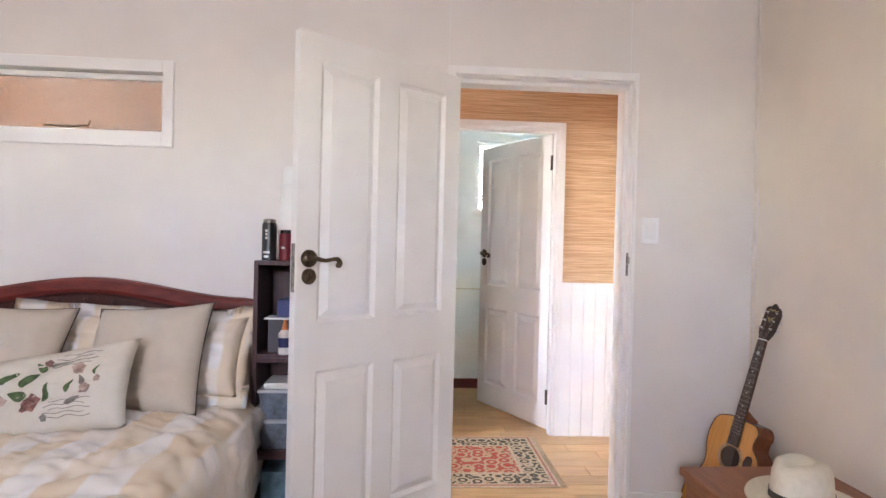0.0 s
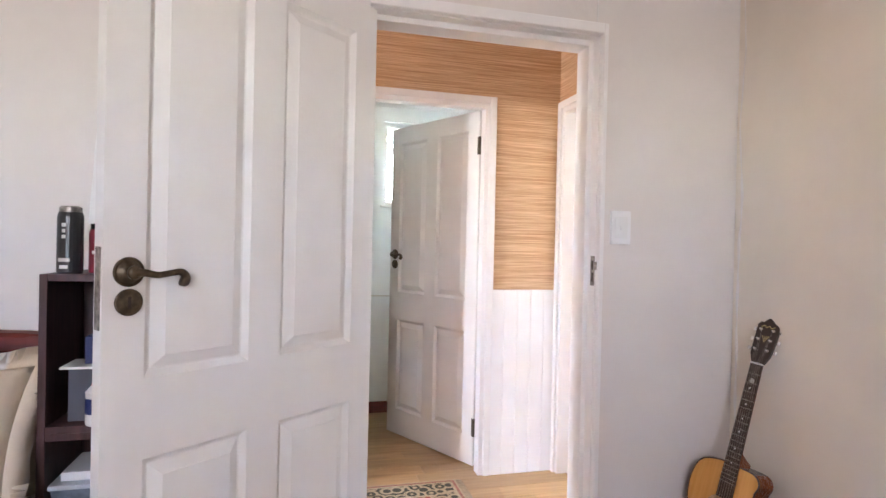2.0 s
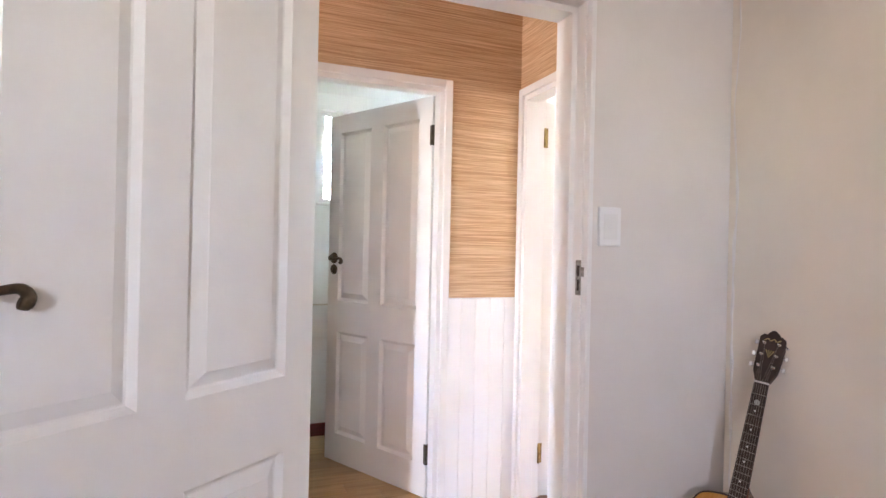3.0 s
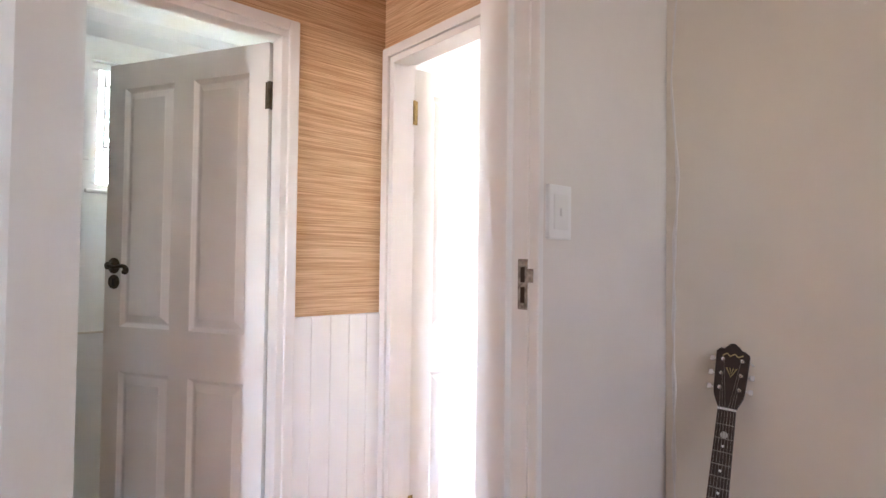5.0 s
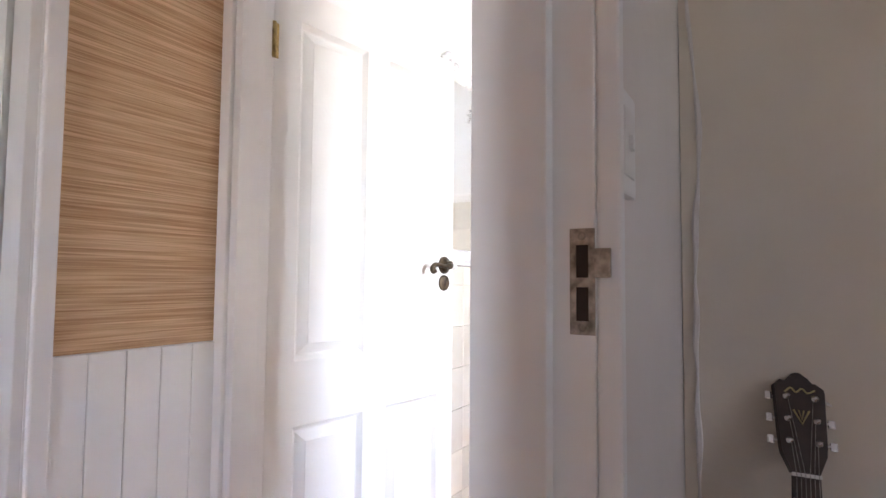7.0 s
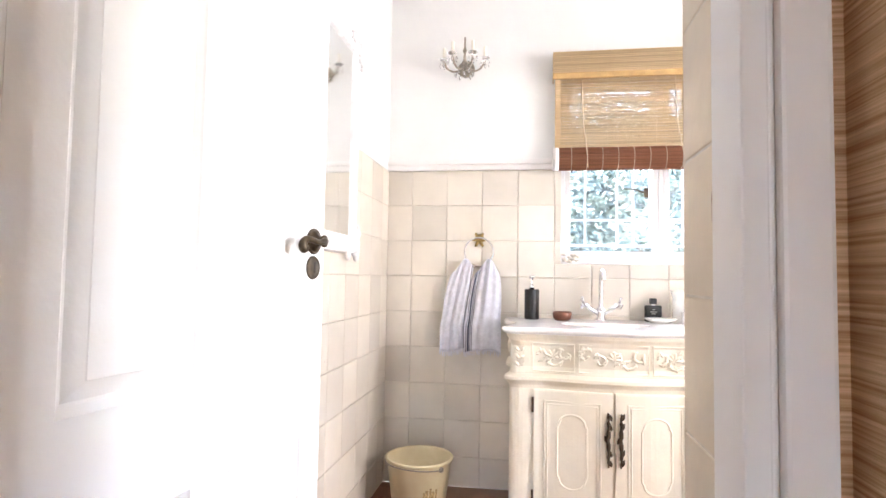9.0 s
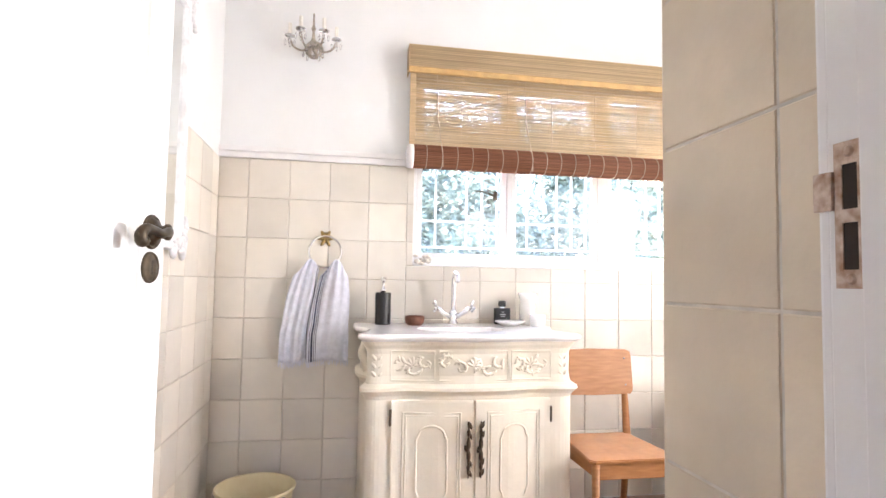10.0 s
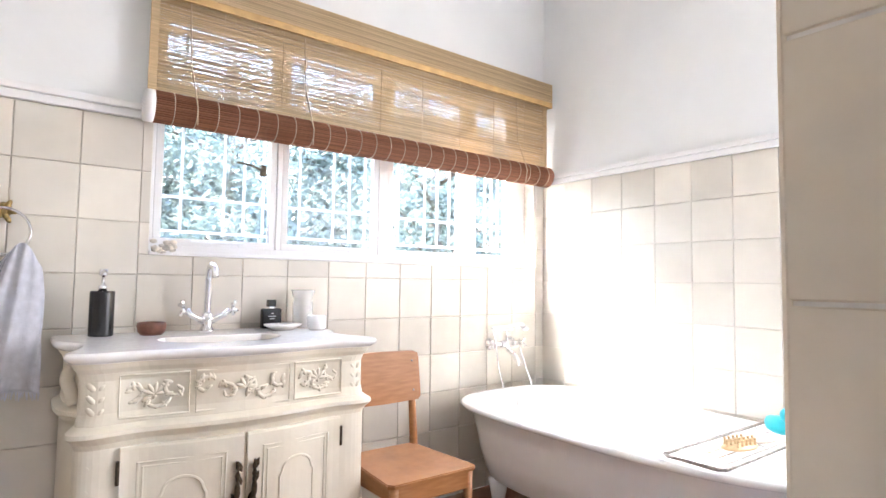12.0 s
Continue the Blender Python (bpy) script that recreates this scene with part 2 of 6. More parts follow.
wall_7 = setting("wall_7", wall("x", BATH_E, BATH_E + 0.22, BATH_S - 0.2, BATH_N + 0.2, 0, H, [(0.46, 2.60, 1.245, 2.30)]), GROUT, "tiled bathroom wall with a wide window", "wall")
wall_8 = setting("wall_8", wall("y", BATH_N, BATH_N + 0.15, 1.50, BATH_E - 0.002, 0, H), GROUT, "tiled bathroom wall with mirror", "wall")
wall_9 = setting("wall_9", wall("y", BATH_S - 0.2, BATH_S, 1.79, BATH_E - 0.002, 0, H, [(1.87, 2.50, 1.0, 2.2)]), GROUT, "tiled bathroom wall behind the bath", "wall")
setting("wall_10", wall("y", 4.72, 4.90, -2.75, 2.4, 0, H, [(0.56, 1.72, 1.56, 2.19)]), WHITE_WALL, "washroom wall with a barred window", "wall")
setting("wall_11", wall("x", 2.25, 2.4, BATH_N + 0.152, 4.72, 0, H), WHITE_WALL, "white washroom side wall", "wall")
setting("floor_1", B((-2.75, BE, -2.35, HS - 0.06, -0.1, 0.0)), BED_FLOOR, "soft brown carpet", "floor")
floor_2 = setting("floor_2", B((-2.75, 2.25, HS - 0.06, 4.72, -0.1, -0.012)), DARK, "pale wooden plank floor", "floor")
setting("floor_3", B((1.445, BATH_E, BATH_S, BATH_N, -0.1, -0.002)), BATH_FLOOR, "red-brown bathroom floor", "floor")
setting("ceiling_1", B((-2.9, 1.79, -2.5, 3.53, H, H + 0.1)), CEILING, "white ceiling", "ceiling")
setting("ceiling_2", B((1.50, BATH_E + 0.22, BATH_S - 0.2, BATH_N + 0.15, H + 0.001, H + 0.1)), CEILING, "white bathroom ceiling", "ceiling")
setting("ceiling_3", B((-2.75, 2.4, RN, 4.72, 2.40, 2.5)), CEILING, "white washroom ceiling", "ceiling")

# white paint above the tiles
setting("upper_wall_1", wall("x", BATH_E - 0.006, BATH_E, BATH_S, BATH_N, 1.765, H, [(0.46, 2.60, 1.765, 2.30)]), WHITE_WALL, "white painted upper wall", "wall")
setting("upper_wall_2", wall("y", BATH_N - 0.006, BATH_N, 1.502, BATH_E - 0.006, 1.765, H), WHITE_WALL, "white painted upper wall", "wall")
setting("upper_wall_3", wall("y", BATH_S, BATH_S + 0.006, 1.79, BATH_E - 0.006, 1.765, H, [(1.87, 2.50, 1.765, 2.2)]), WHITE_WALL, "white painted upper wall", "wall")
setting("trim_1", merge(B((BATH_E - 0.022, BATH_E - 0.004, 2.62, BATH_N, 1.764, 1.795), bevel=0.005), B((BATH_E - 0.034, BATH_E - 0.004, 2.62, BATH_N, 1.795, 1.822), bevel=0.006)), TRIM_PAINT, "white dado moulding above the tiles", "trim")
setting("trim_2", merge(B((2.52, BATH_E - 0.03, BATH_S + 0.004, BATH_S + 0.022, 1.764, 1.795), bevel=0.005), B((2.52, BATH_E - 0.03, BATH_S + 0.004, BATH_S + 0.034, 1.795, 1.822), bevel=0.006)), TRIM_PAINT, "white dado moulding above the tiles", "trim")

# grass wallpaper over boarding in the hall
setting("wallpaper_1", wall("y", HN - 0.004, HN, -2.75, 1.388, 1.03, H, [(0.075, 0.985, 1.03, 2.092)]), GRASS, "tan woven grass wallpaper", "wallpaper")
setting("wallpaper_2", wall("x", 1.384, 1.388, HS, HN - 0.004, 0.0, H, [(2.56, HN - 0.004, 0.0, 2.08)]), GRASS, "tan woven grass wallpaper", "wallpaper")
setting("wallpaper_3", wall("y", HS, HS + 0.004, -2.75, 1.384, 0.0, H, [(0.155, 1.038, 0.0, 2.062), (-2.06, -1.14, 1.715, 2.015)]), GRASS, "tan woven grass wallpaper", "wallpaper")
wainscot = tagged(thing("wainscot"), "white painted tongue-and-groove boarding", "wainscot", "", "structure")
for k in range(5):
    x0 = 0.99 + k * 0.0796
    part("board", B((x0 + 0.0008, x0 + 0.0788, HN - 0.013, HN - 0.001, 0.0, 1.028), bevel=0.003), BOARD_PAINT, wainscot)

for k, (x0, x1, y, nrm) in enumerate(((-2.75, 0.10, BN, -1), (1.041, BE, BN, -1))):
    setting("baseboard_%d" % (k + 1), B((x0, x1, y - 0.016, y, 0, 0.10), bevel=0.004), TRIM_PAINT, "white painted baseboard", "baseboard")
setting("baseboard_3", B((BE - 0.016, BE, -2.35, BN - 0.017, 0, 0.10), bevel=0.004), TRIM_PAINT, "white painted baseboard", "baseboard")
setting("baseboard_4", B((-2.75, 2.25, 4.705, 4.72, 0, 0.085), bevel=0.004), MAHOGANY, "brown wooden baseboard", "baseboard")
for k, x in enumerate((0.140, 1.006)):
    setting("trim_%d" % (k + 3), B((x - 0.0012, x + 0.0012, BN - 0.003, BN, 2.08, H)), PLASTIC, "thin wall panel joint", "trim")


# ---- door frames and doors ----
def door_frame(name, m, width, depth, top, rebate, label, reach=0.062, proud=0.014):
    """A frame in its opening. x across from 0 to width at the stops, y from the leaf's side (0) through the wall, z up."""
    fr = thing(name, label, "door frame", "", "structure", m)
    r = 0.02
    part("jamb", merge(B((-0.04, -r, 0, depth, 0, top + r), bevel=0.002), B((-r - 0.001, 0, rebate, depth, 0, top), bevel=0.002)), TRIM_PAINT, fr)
    part("jamb", merge(B((width + r, width + 0.04, 0, depth, 0, top + r), bevel=0.002), B((width, width + r + 0.001, rebate, depth, 0, top), bevel=0.002)), TRIM_PAINT, fr)
    part("head", merge(B((-0.04, width + 0.04, 0, depth, top + r, top + 0.04), bevel=0.002), B((-r, width + r, rebate, depth, top, top + r + 0.001), bevel=0.002)), TRIM_PAINT, fr)
    for y0, y1 in ((-proud, 0.0), (depth, depth + 0.014)):
        a = merge(B((-0.062, -r - 0.004, y0, y1, 0, top + 0.062), bevel=0.004))
        part("architrave", a, TRIM_PAINT, fr)
        part("architrave", B((width + r + 0.004, width + reach, y0, y1, 0, top + 0.062), bevel=0.004), TRIM_PAINT, fr)
        part("architrave", B((-r - 0.004, width + r + 0.004, y0, y1, top + r + 0.004, top + 0.062), bevel=0.004), TRIM_PAINT, fr)
    return fr


def door_slab(w, h, t):
    """A four-panel moulded leaf, x from the hinge, both faces alike."""
    sx, mid = 0.090, 0.100
    pw = (w - 2 * sx - mid) / 2
    cols = [(sx, sx + pw), (sx + pw + mid, w - sx)]
    rows = [(0.165, 0.762), (0.945, 1.93)]
    xs = [0, cols[0][0], cols[0][1], cols[1][0], cols[1][1], w]
    zs = [0, rows[0][0], rows[0][1], rows[1][0], rows[1][1], h]
    bm = bmesh.new()
    prof = [(0.0, 0.0), (0.003, -0.004), (0.013, -0.0145), (0.018, -0.0155), (0.046, -0.002), (0.0475, -0.0005)]
    for side in (0, 1):
        y = -t if side else 0.0
        s = -1 if side else 1
        g = {}

        def v(a, b, d=0.0):
            k = (round(a, 5), round(b, 5), round(d, 5))
            if k not in g:
                g[k] = bm.verts.new((a, y + s * d, b))
            return g[k]

        for i in range(5):
            for j in range(5):
                a, b, c, d = xs[i], xs[i + 1], zs[j], zs[j + 1]
                if i in (1, 3) and j in (1, 3):
                    loops = [[v(a + o, c + o, e), v(b - o, c + o, e), v(b - o, d - o, e), v(a + o, d - o, e)] for o, e in prof]
                    for p, q in zip(loops, loops[1:]):
                        for k in range(4):
                            bm.faces.new((p[k], p[(k + 1) % 4], q[(k + 1) % 4], q[k]))
                    bm.faces.new(loops[-1])
                else:
                    bm.faces.new((v(a, c), v(b, c), v(b, d), v(a, d)))
    for x in (0, w):
        bm.faces.new([bm.verts.new(p) for p in ((x, 0, 0), (x, -t, 0), (x, -t, h), (x, 0, h))])
    for z in (0, h):
        bm.faces.new([bm.verts.new(p) for p in ((0, 0, z), (w, 0, z), (w, -t, z), (0, -t, z))])
    bmesh.ops.remove_doubles(bm, verts=bm.verts, dist=1e-5)
    bmesh.ops.recalc_face_normals(bm, faces=bm.faces)
    return bm


def door(name, label, hinge, angle, w, h, front, hinge_z, handle_z, metal, hinge_mat):
    """A hinged leaf. front +1: its seen face lies on the hinge line and the leaf's thickness behind it; -1: mirrored."""
    t = 0.040
    d = thing(name, label, "door", "", "structure", pose(hinge[0], hinge[1], 0.008, 0, 0, angle))
    off = 0.0 if front > 0 else t
    part("leaf", move(door_slab(w, h, t), Matrix.Translation((0, off, 0))), DOOR_PAINT, d)
    for s in (1, -1):
        y = off if s > 0 else off - t
        face = Matrix.Translation((w - 0.053, y, handle_z)) @ Matrix.Rotation(radians(-90 * s), 4, "X")
        hd = part("door_handle", lathe([(0.0, 0.0), (0.033, 0.0), (0.033, 0.004), (0.030, 0.007), (0.0275, 0.0045), (0.0265, 0.0045), (0.024, 0.010), (0.016, 0.012), (0.0125, 0.018), (0.0125, 0.026), (0.0155, 0.029), (0.0155, 0.034), (0.010, 0.038), (0.0, 0.038)], 24, face), metal, d, "aged bronze lever handle", True)
        ctrl = [(0, 0.032, 0), (-0.018, 0.04, -0.001), (-0.045, 0.042, -0.006), (-0.075, 0.042, -0.002), (-0.098, 0.04, -0.001), (-0.110, 0.038, -0.012), (-0.108, 0.038, -0.024), (-0.099, 0.038, -0.022)]
        pts = [Vector((w - 0.053 + p[0], y + s * p[1], handle_z + p[2])) for p in ctrl]
        pp = spline(pts, 6)
        part("lever", tube(pp, [0.0105 - 0.004 * math.sin(math.pi * min(1, k / (len(pp) * 0.7))) * 0.8 for k in range(len(pp))], 10), metal, hd, smooth=True)
        key = Matrix.Translation((w - 0.054, y, handle_z - 0.067)) @ Matrix.Rotation(radians(-90 * s), 4, "X")
        kp = part("keyhole_plate", lathe([(0.0, 0.0), (0.030, 0.0), (0.030, 0.003), (0.0275, 0.0065), (0.025, 0.004), (0.024, 0.004), (0.020, 0.0065), (0.0, 0.0065)], 24, key), metal, d, "aged bronze keyhole plate", True)
        part("keyhole", B((w - 0.0575, w - 0.0505, y + s * 0.0055, y + s * 0.0070, handle_z - 0.080, handle_z - 0.054), bevel=0.0006), DARK, kp)
    part("latch_plate", B((w - 0.0005, w + 0.002, off - 0.032, off - 0.008, handle_z - 0.125, handle_z + 0.055), bevel=0.0007), STEEL, d)
    for z in hinge_z:
        hg = part("hinge", tube([(-0.004, off + 0.004 * front if front > 0 else -0.004, z - 0.05), (-0.004, off + 0.004 * front if front > 0 else -0.004, z + 0.05)], 0.0065, 12), hinge_mat, d, "butt hinge", True)
        part("hinge_plate", B((-0.016, 0.014, (off if front > 0 else off - t) - 0.0015, (off if front > 0 else off - t) + 0.0015, z - 0.05, z + 0.05), bevel=0.0005), hinge_mat, hg)
        part("hinge_leaf", B((-0.0025, 0.0005, off - 0.036, off - 0.002, z - 0.05, z + 0.05), bevel=0.0006), hinge_mat, hg)
    return d


def strike(name, m, mat, label):
    s = thing(name, label, "strike plate", "", "", m)
    part("plate", wall("x", -0.001, 0.0015, -0.013, 0.013, -0.055, 0.055, [(-0.0065, 0.0065, -0.041, -0.006), (-0.0065, 0.0065, 0.004, 0.038)]), mat, s)
    part("lip", B((0.0, 0.004, -0.030, -0.0132, 0.004, 0.034), bevel=0.001), mat, s)
    part("socket", B((-0.0006, 0.0004, -0.009, 0.009, -0.045, 0.042)), DARK, s)
    for z in (-0.048, 0.047):
        part("screw", lathe([(0.0, 0.0), (0.0045, 0.0), (0.003, 0.0018), (0.0, 0.002)], 10, Matrix.Translation((0.0015, 0, z)) @ Matrix.Rotation(radians(90), 4, "Y")), mat, s)
    return s


door_frame("door_frame_1", pose(0.195, BN, 0), 0.803, HS - BN + 0.004, 2.03, 0.045, "white painted timber door frame", 0.042, 0.026)
door_frame("door_frame_2", pose(0.940, RN, 0, 0, 0, 180), 0.795, RN - HN + 0.004, 2.03, 0.045, "white painted timber door frame")
door_frame("door_frame_3", pose(1.502, 2.61, 0, 0, 0, 90), 0.795, 0.118, 2.03, 0.045, "white painted timber door frame")
door("door_1", "open white four-panel bedroom door with bronze handle", (0.194, 2.386), 219.0, 0.818, 2.03, 1, (), 1.187, BRONZE, BRONZE)
door("door_2", "half-open white four-panel washroom door", (0.945, 3.585), 118.2, 0.813, 2.036, 1, (0.22, 1.836), 1.195, BRONZE, BRONZE)
door("door_3", "open white four-panel bathroom door with bronze handle", (1.510, 3.428), -8.4, 0.813, 2.03, -1, (0.22, 1.845), 1.236, BRONZE, BRASS)
strike("strike_plate", pose(1.0175, BN + 0.013, 1.187, 0, 0, 180) @ Matrix.Diagonal((1, -1, 1, 1)), STEEL, "scratched steel strike plate in the door frame")
strike("strike_plate", pose(1.482, 2.590, 1.215, 0, 0, 90), material("paint_chipped_steel", (0.62, 0.50, 0.42), 0.55, 0.4, scale=90, color2=(0.30, 0.17, 0.10)), "paint-spattered strike plate in the bathroom door frame")


# ---- light switch, fanlight ----
sw = thing("light_switch", "white plastic light switch plate on the wall", "light switch", m=pose(1.117, BN, 1.350))
part("plate", B((-0.041, 0.041, -0.013, 0.0, -0.062, 0.062), bevel=0.004), BOARD_PAINT, sw)
part("cover", B((-0.026, 0.026, -0.0150, -0.010, -0.040, 0.040), bevel=0.001), PLASTIC, sw)
part("rocker", B((-0.006, 0.006, -0.020, -0.014, -0.009, 0.009), bevel=0.002), PLASTIC, sw)

fan = tagged(thing("window_1"), "white framed fanlight with hammered glass, tilted open", "window", "", "structure")
for nm, bx in (("frame_side", (-1.15, -1.102, 1.668, 2.057)), ("frame_side", (-2.098, -2.05, 1.668, 2.057)), ("frame_rail", (-2.05, -1.15, 2.003, 2.057)), ("frame_rail", (-2.05, -1.15, 1.668, 1.737))):
    part(nm, B((bx[0], bx[1], BN - 0.016, BN + 0.10, bx[2], bx[3]), bevel=0.004), TRIM_PAINT, fan)
sash = part("sash", merge(B((-2.048, -1.152, BN + 0.03, BN + 0.06, 1.975, 2.0), bevel=0.003)), TRIM_PAINT, fan)
part("pane", move(B((-2.046, -1.154, -0.003, 0.003, -0.24, 0.0)), Matrix.Translation((0, BN + 0.045, 1.978))), HAMMERED, fan, "hammered obscured glass")
stay = part("window_stay", tube(spline([(-1.47, BN - 0.004, 1.756), (-1.55, BN - 0.006, 1.747), (-1.66, BN - 0.006, 1.750)], 6), 0.004, 8), BRONZE, fan, "dark metal casement stay", True)
part("stay_pin", tube([(-1.475, BN - 0.004, 1.745), (-1.462, BN - 0.004, 1.778)], 0.004, 8), BRONZE, stay)

# ---- bathroom window ----
WX = BATH_E + 0.10
win = tagged(thing("window_2"), "wide white casement window with burglar bars", "window", "", "structure")
for bx in ((0.46, 2.60, 1.245, 1.285), (0.46, 2.60, 2.26, 2.30), (2.577, 2.60, 1.285, 2.26), (0.46, 0.583, 1.285, 2.26)):
    part("window_frame", B((WX - 0.03, WX + 0.03, *bx), bevel=0.004), TRIM_PAINT, win)
part("window_sill", B((BATH_E - 0.012, WX - 0.03, 0.46, 2.60, 1.240, 1.256), bevel=0.005), TRIM_PAINT, win)
LIGHTS = ((2.068, 2.575), (1.525, 2.040), (0.960, 1.465), (0.585, 0.885))
for (a, _), (_, b) in zip(LIGHTS, LIGHTS[1:]):
    part("mullion", B((WX - 0.026, WX + 0.026, b + 0.002, a - 0.002, 1.285, 2.26), bevel=0.004), TRIM_PAINT, win)
for y0, y1 in LIGHTS:
    sh = part("sash", merge(B((WX - 0.022, WX + 0.01, y0, y1, 1.285, 1.315), bevel=0.003), B((WX - 0.022, WX + 0.01, y0, y1, 2.23, 2.26), bevel=0.003), B((WX - 0.022, WX + 0.01, y0, y0 + 0.03, 1.315, 2.23), bevel=0.003), B((WX - 0.022, WX + 0.01, y1 - 0.03, y1, 1.315, 2.23), bevel=0.003)), TRIM_PAINT, win)
    pane = part("pane", B((WX - 0.004, WX, y0 + 0.03, y1 - 0.03, 1.315, 2.23)), GLASS, sh, "clear glass")
    pane.visible_shadow = False
    arm = part("window_stay", merge(tube([(WX - 0.035, (y0 + y1) / 2 - 0.11, 1.303), (WX - 0.035, (y0 + y1) / 2 + 0.11, 1.303)], 0.0045, 8), tube([(WX - 0.03, (y0 + y1) / 2 - 0.09, 1.29), (WX - 0.03, (y0 + y1) / 2 - 0.09, 1.315)], 0.005, 8)), PLASTIC, sh, "casement stay arm")
latch = part("catch", merge(tube(spline([(WX - 0.05, 2.15, 1.640), (WX - 0.055, 2.20, 1.655), (WX - 0.05, 2.26, 1.662)], 5), 0.005, 8), B((WX - 0.05, WX - 0.022, 2.125, 2.150, 1.615, 1.665), bevel=0.004)), BRONZE, win, "dark window catch", True)
grille = thing("burglar_bars", "white painted steel burglar bars outside the window", "burglar bars")
GX = WX + 0.075
for y0, y1 in LIGHTS:
    w = y1 - y0
    for z in (1.352, 1.50, 1.86, 2.12):
        part("bar", B((GX - 0.004, GX + 0.004, y0 - 0.03, y1 + 0.03, z - 0.006, z + 0.006), bevel=0.0015, seg=1), TRIM_PAINT, grille)
    for k in range(6):
        y = y0 + w * (0.06 + 0.176 * k)
        if k == 3:
            continue
        part("bar", B((GX - 0.010, GX - 0.004, y - 0.006, y + 0.006, 1.36, 2.24), bevel=0.0015, seg=1), TRIM_PAINT, grille)
part("bar", B((GX - 0.01, GX + 0.01, 0.45, 2.61, 1.262, 1.278), bevel=0.002, seg=1), TRIM_PAINT, grille)
part("bar", B((GX - 0.01, GX + 0.01, 0.45, 2.61, 2.262, 2.278), bevel=0.002, seg=1), TRIM_PAINT, grille)

# washroom window
win3 = tagged(thing("window_3"), "white barred washroom window", "window", "", "structure")
for bx in ((0.56, 1.72, 1.56, 1.595), (0.56, 1.72, 2.155, 2.19), (0.56, 0.595, 1.595, 2.155), (1.685, 1.72, 1.595, 2.155), (1.11, 1.15, 1.595, 2.155)):
    part("window_frame", B((bx[0], bx[1], 4.76, 4.80, bx[2], bx[3]), bevel=0.003), TRIM_PAINT, win3)
for z in (1.68, 1.78, 2.08):
    part("bar", B((0.595, 1.685, 4.765, 4.775, z - 0.005, z + 0.005)), TRIM_PAINT, win3)
for k in range(11):
    part("bar", B((0.62 + 0.1 * k, 0.63 + 0.1 * k, 4.775, 4.785, 1.595, 2.155)), TRIM_PAINT, win3)
part("window_sill", B((0.54, 1.74, 4.69, 4.76, 1.545, 1.562), bevel=0.004), TRIM_PAINT, win3)
setting("trim_5", B((-2.75, 2.25, 4.712, 4.72, 0.875, 0.884)), GROUT, "grey tile joint line on the washroom wall", "trim")
setting("trim_6", B((-2.75, 0.555, 4.708, 4.72, 1.70, 1.715), bevel=0.003), TRIM_PAINT, "white tile edge in the washroom", "trim")
# unseen overhang, added only to block sun and sky at the washroom window
setting("eaves", B((-3.2, 2.6, 4.90, 6.50, 2.38, 2.46)), TRIM_PAINT, "unseen slab added to keep sun out of the washroom", "eaves")
setting("cornice", loft([[(-2.75, 4.72, 2.30), (-2.75, 4.68, 2.36), (-2.75, 4.62, 2.40), (-2.75, 4.72, 2.40)], [(2.25, 4.72, 2.30), (2.25, 4.68, 2.36), (2.25, 4.62, 2.40), (2.25, 4.72, 2.40)]]), CEILING, "white coved cornice", "trim")

# ---- bamboo blind ----
BAMBOO = material("golden_bamboo", (0.62, 0.46, 0.27), 0.6, scale=5, stretch=(60, 0.8, 60), color2=(0.42, 0.30, 0.165), per_island=0.28)
BAMBOO_EDGE = material("orange_bamboo_band", (0.58, 0.37, 0.15), 0.5, vary=0.08, scale=20)
BAMBOO_RED = material("red_brown_bamboo", (0.34, 0.14, 0.075), 0.55, scale=5, stretch=(60, 0.8, 60), color2=(0.17, 0.06, 0.03), per_island=0.3)
CORD = material("pale_cotton_cord", (0.66, 0.52, 0.36), 0.9, vary=0.1)
for bamboo, glow, share in ((BAMBOO, (0.58, 0.44, 0.30, 1), 0.22), (BAMBOO_RED, (0.50, 0.20, 0.08, 1), 0.22)):
    nt = bamboo.node_tree
    thin, both = nt.nodes.new("ShaderNodeBsdfTranslucent"), nt.nodes.new("ShaderNodeMixShader")
    thin.inputs[0].default_value, both.inputs[0].default_value = glow, share
    nt.links.new(nt.nodes["Principled BSDF"].outputs[0], both.inputs[1])
    nt.links.new(thin.outputs[0], both.inputs[2])
    nt.links.new(both.outputs[0], nt.nodes["Material Output"].inputs[0])
blind = thing("bamboo_blind", "golden bamboo roll-up blind, partly rolled, with red-brown roll", "blind")
Y0, Y1, BX = 0.415, 2.640, 3.965
val = merge(*[B((BX - 0.028, BX - 0.022, Y0 - 0.015, Y1 + 0.012, z, z + 0.0032)) for z in np.arange(2.272, 2.385, 0.0036)])
tagged(part("valance", val, BAMBOO, blind, "bamboo slat valance"), kind="stuff")
part("valance_band", B((BX - 0.031, BX - 0.020, Y0 - 0.015, Y1 + 0.012, 2.238, 2.270), bevel=0.002), BAMBOO_EDGE, blind, "orange-brown fabric band")
part("headrail", B((BX - 0.018, BX + 0.05, Y0, Y1, 2.35, 2.39), bevel=0.003), BAMBOO_EDGE, blind)
for y in (Y0 - 0.012, Y1 + 0.009):
    part("valance_end", B((BX - 0.03, BX + 0.06, y - 0.003, y + 0.003, 2.24, 2.387), bevel=0.001), BAMBOO, blind)
rng = random.Random(4)
slats = bmesh.new()
z = 1.850
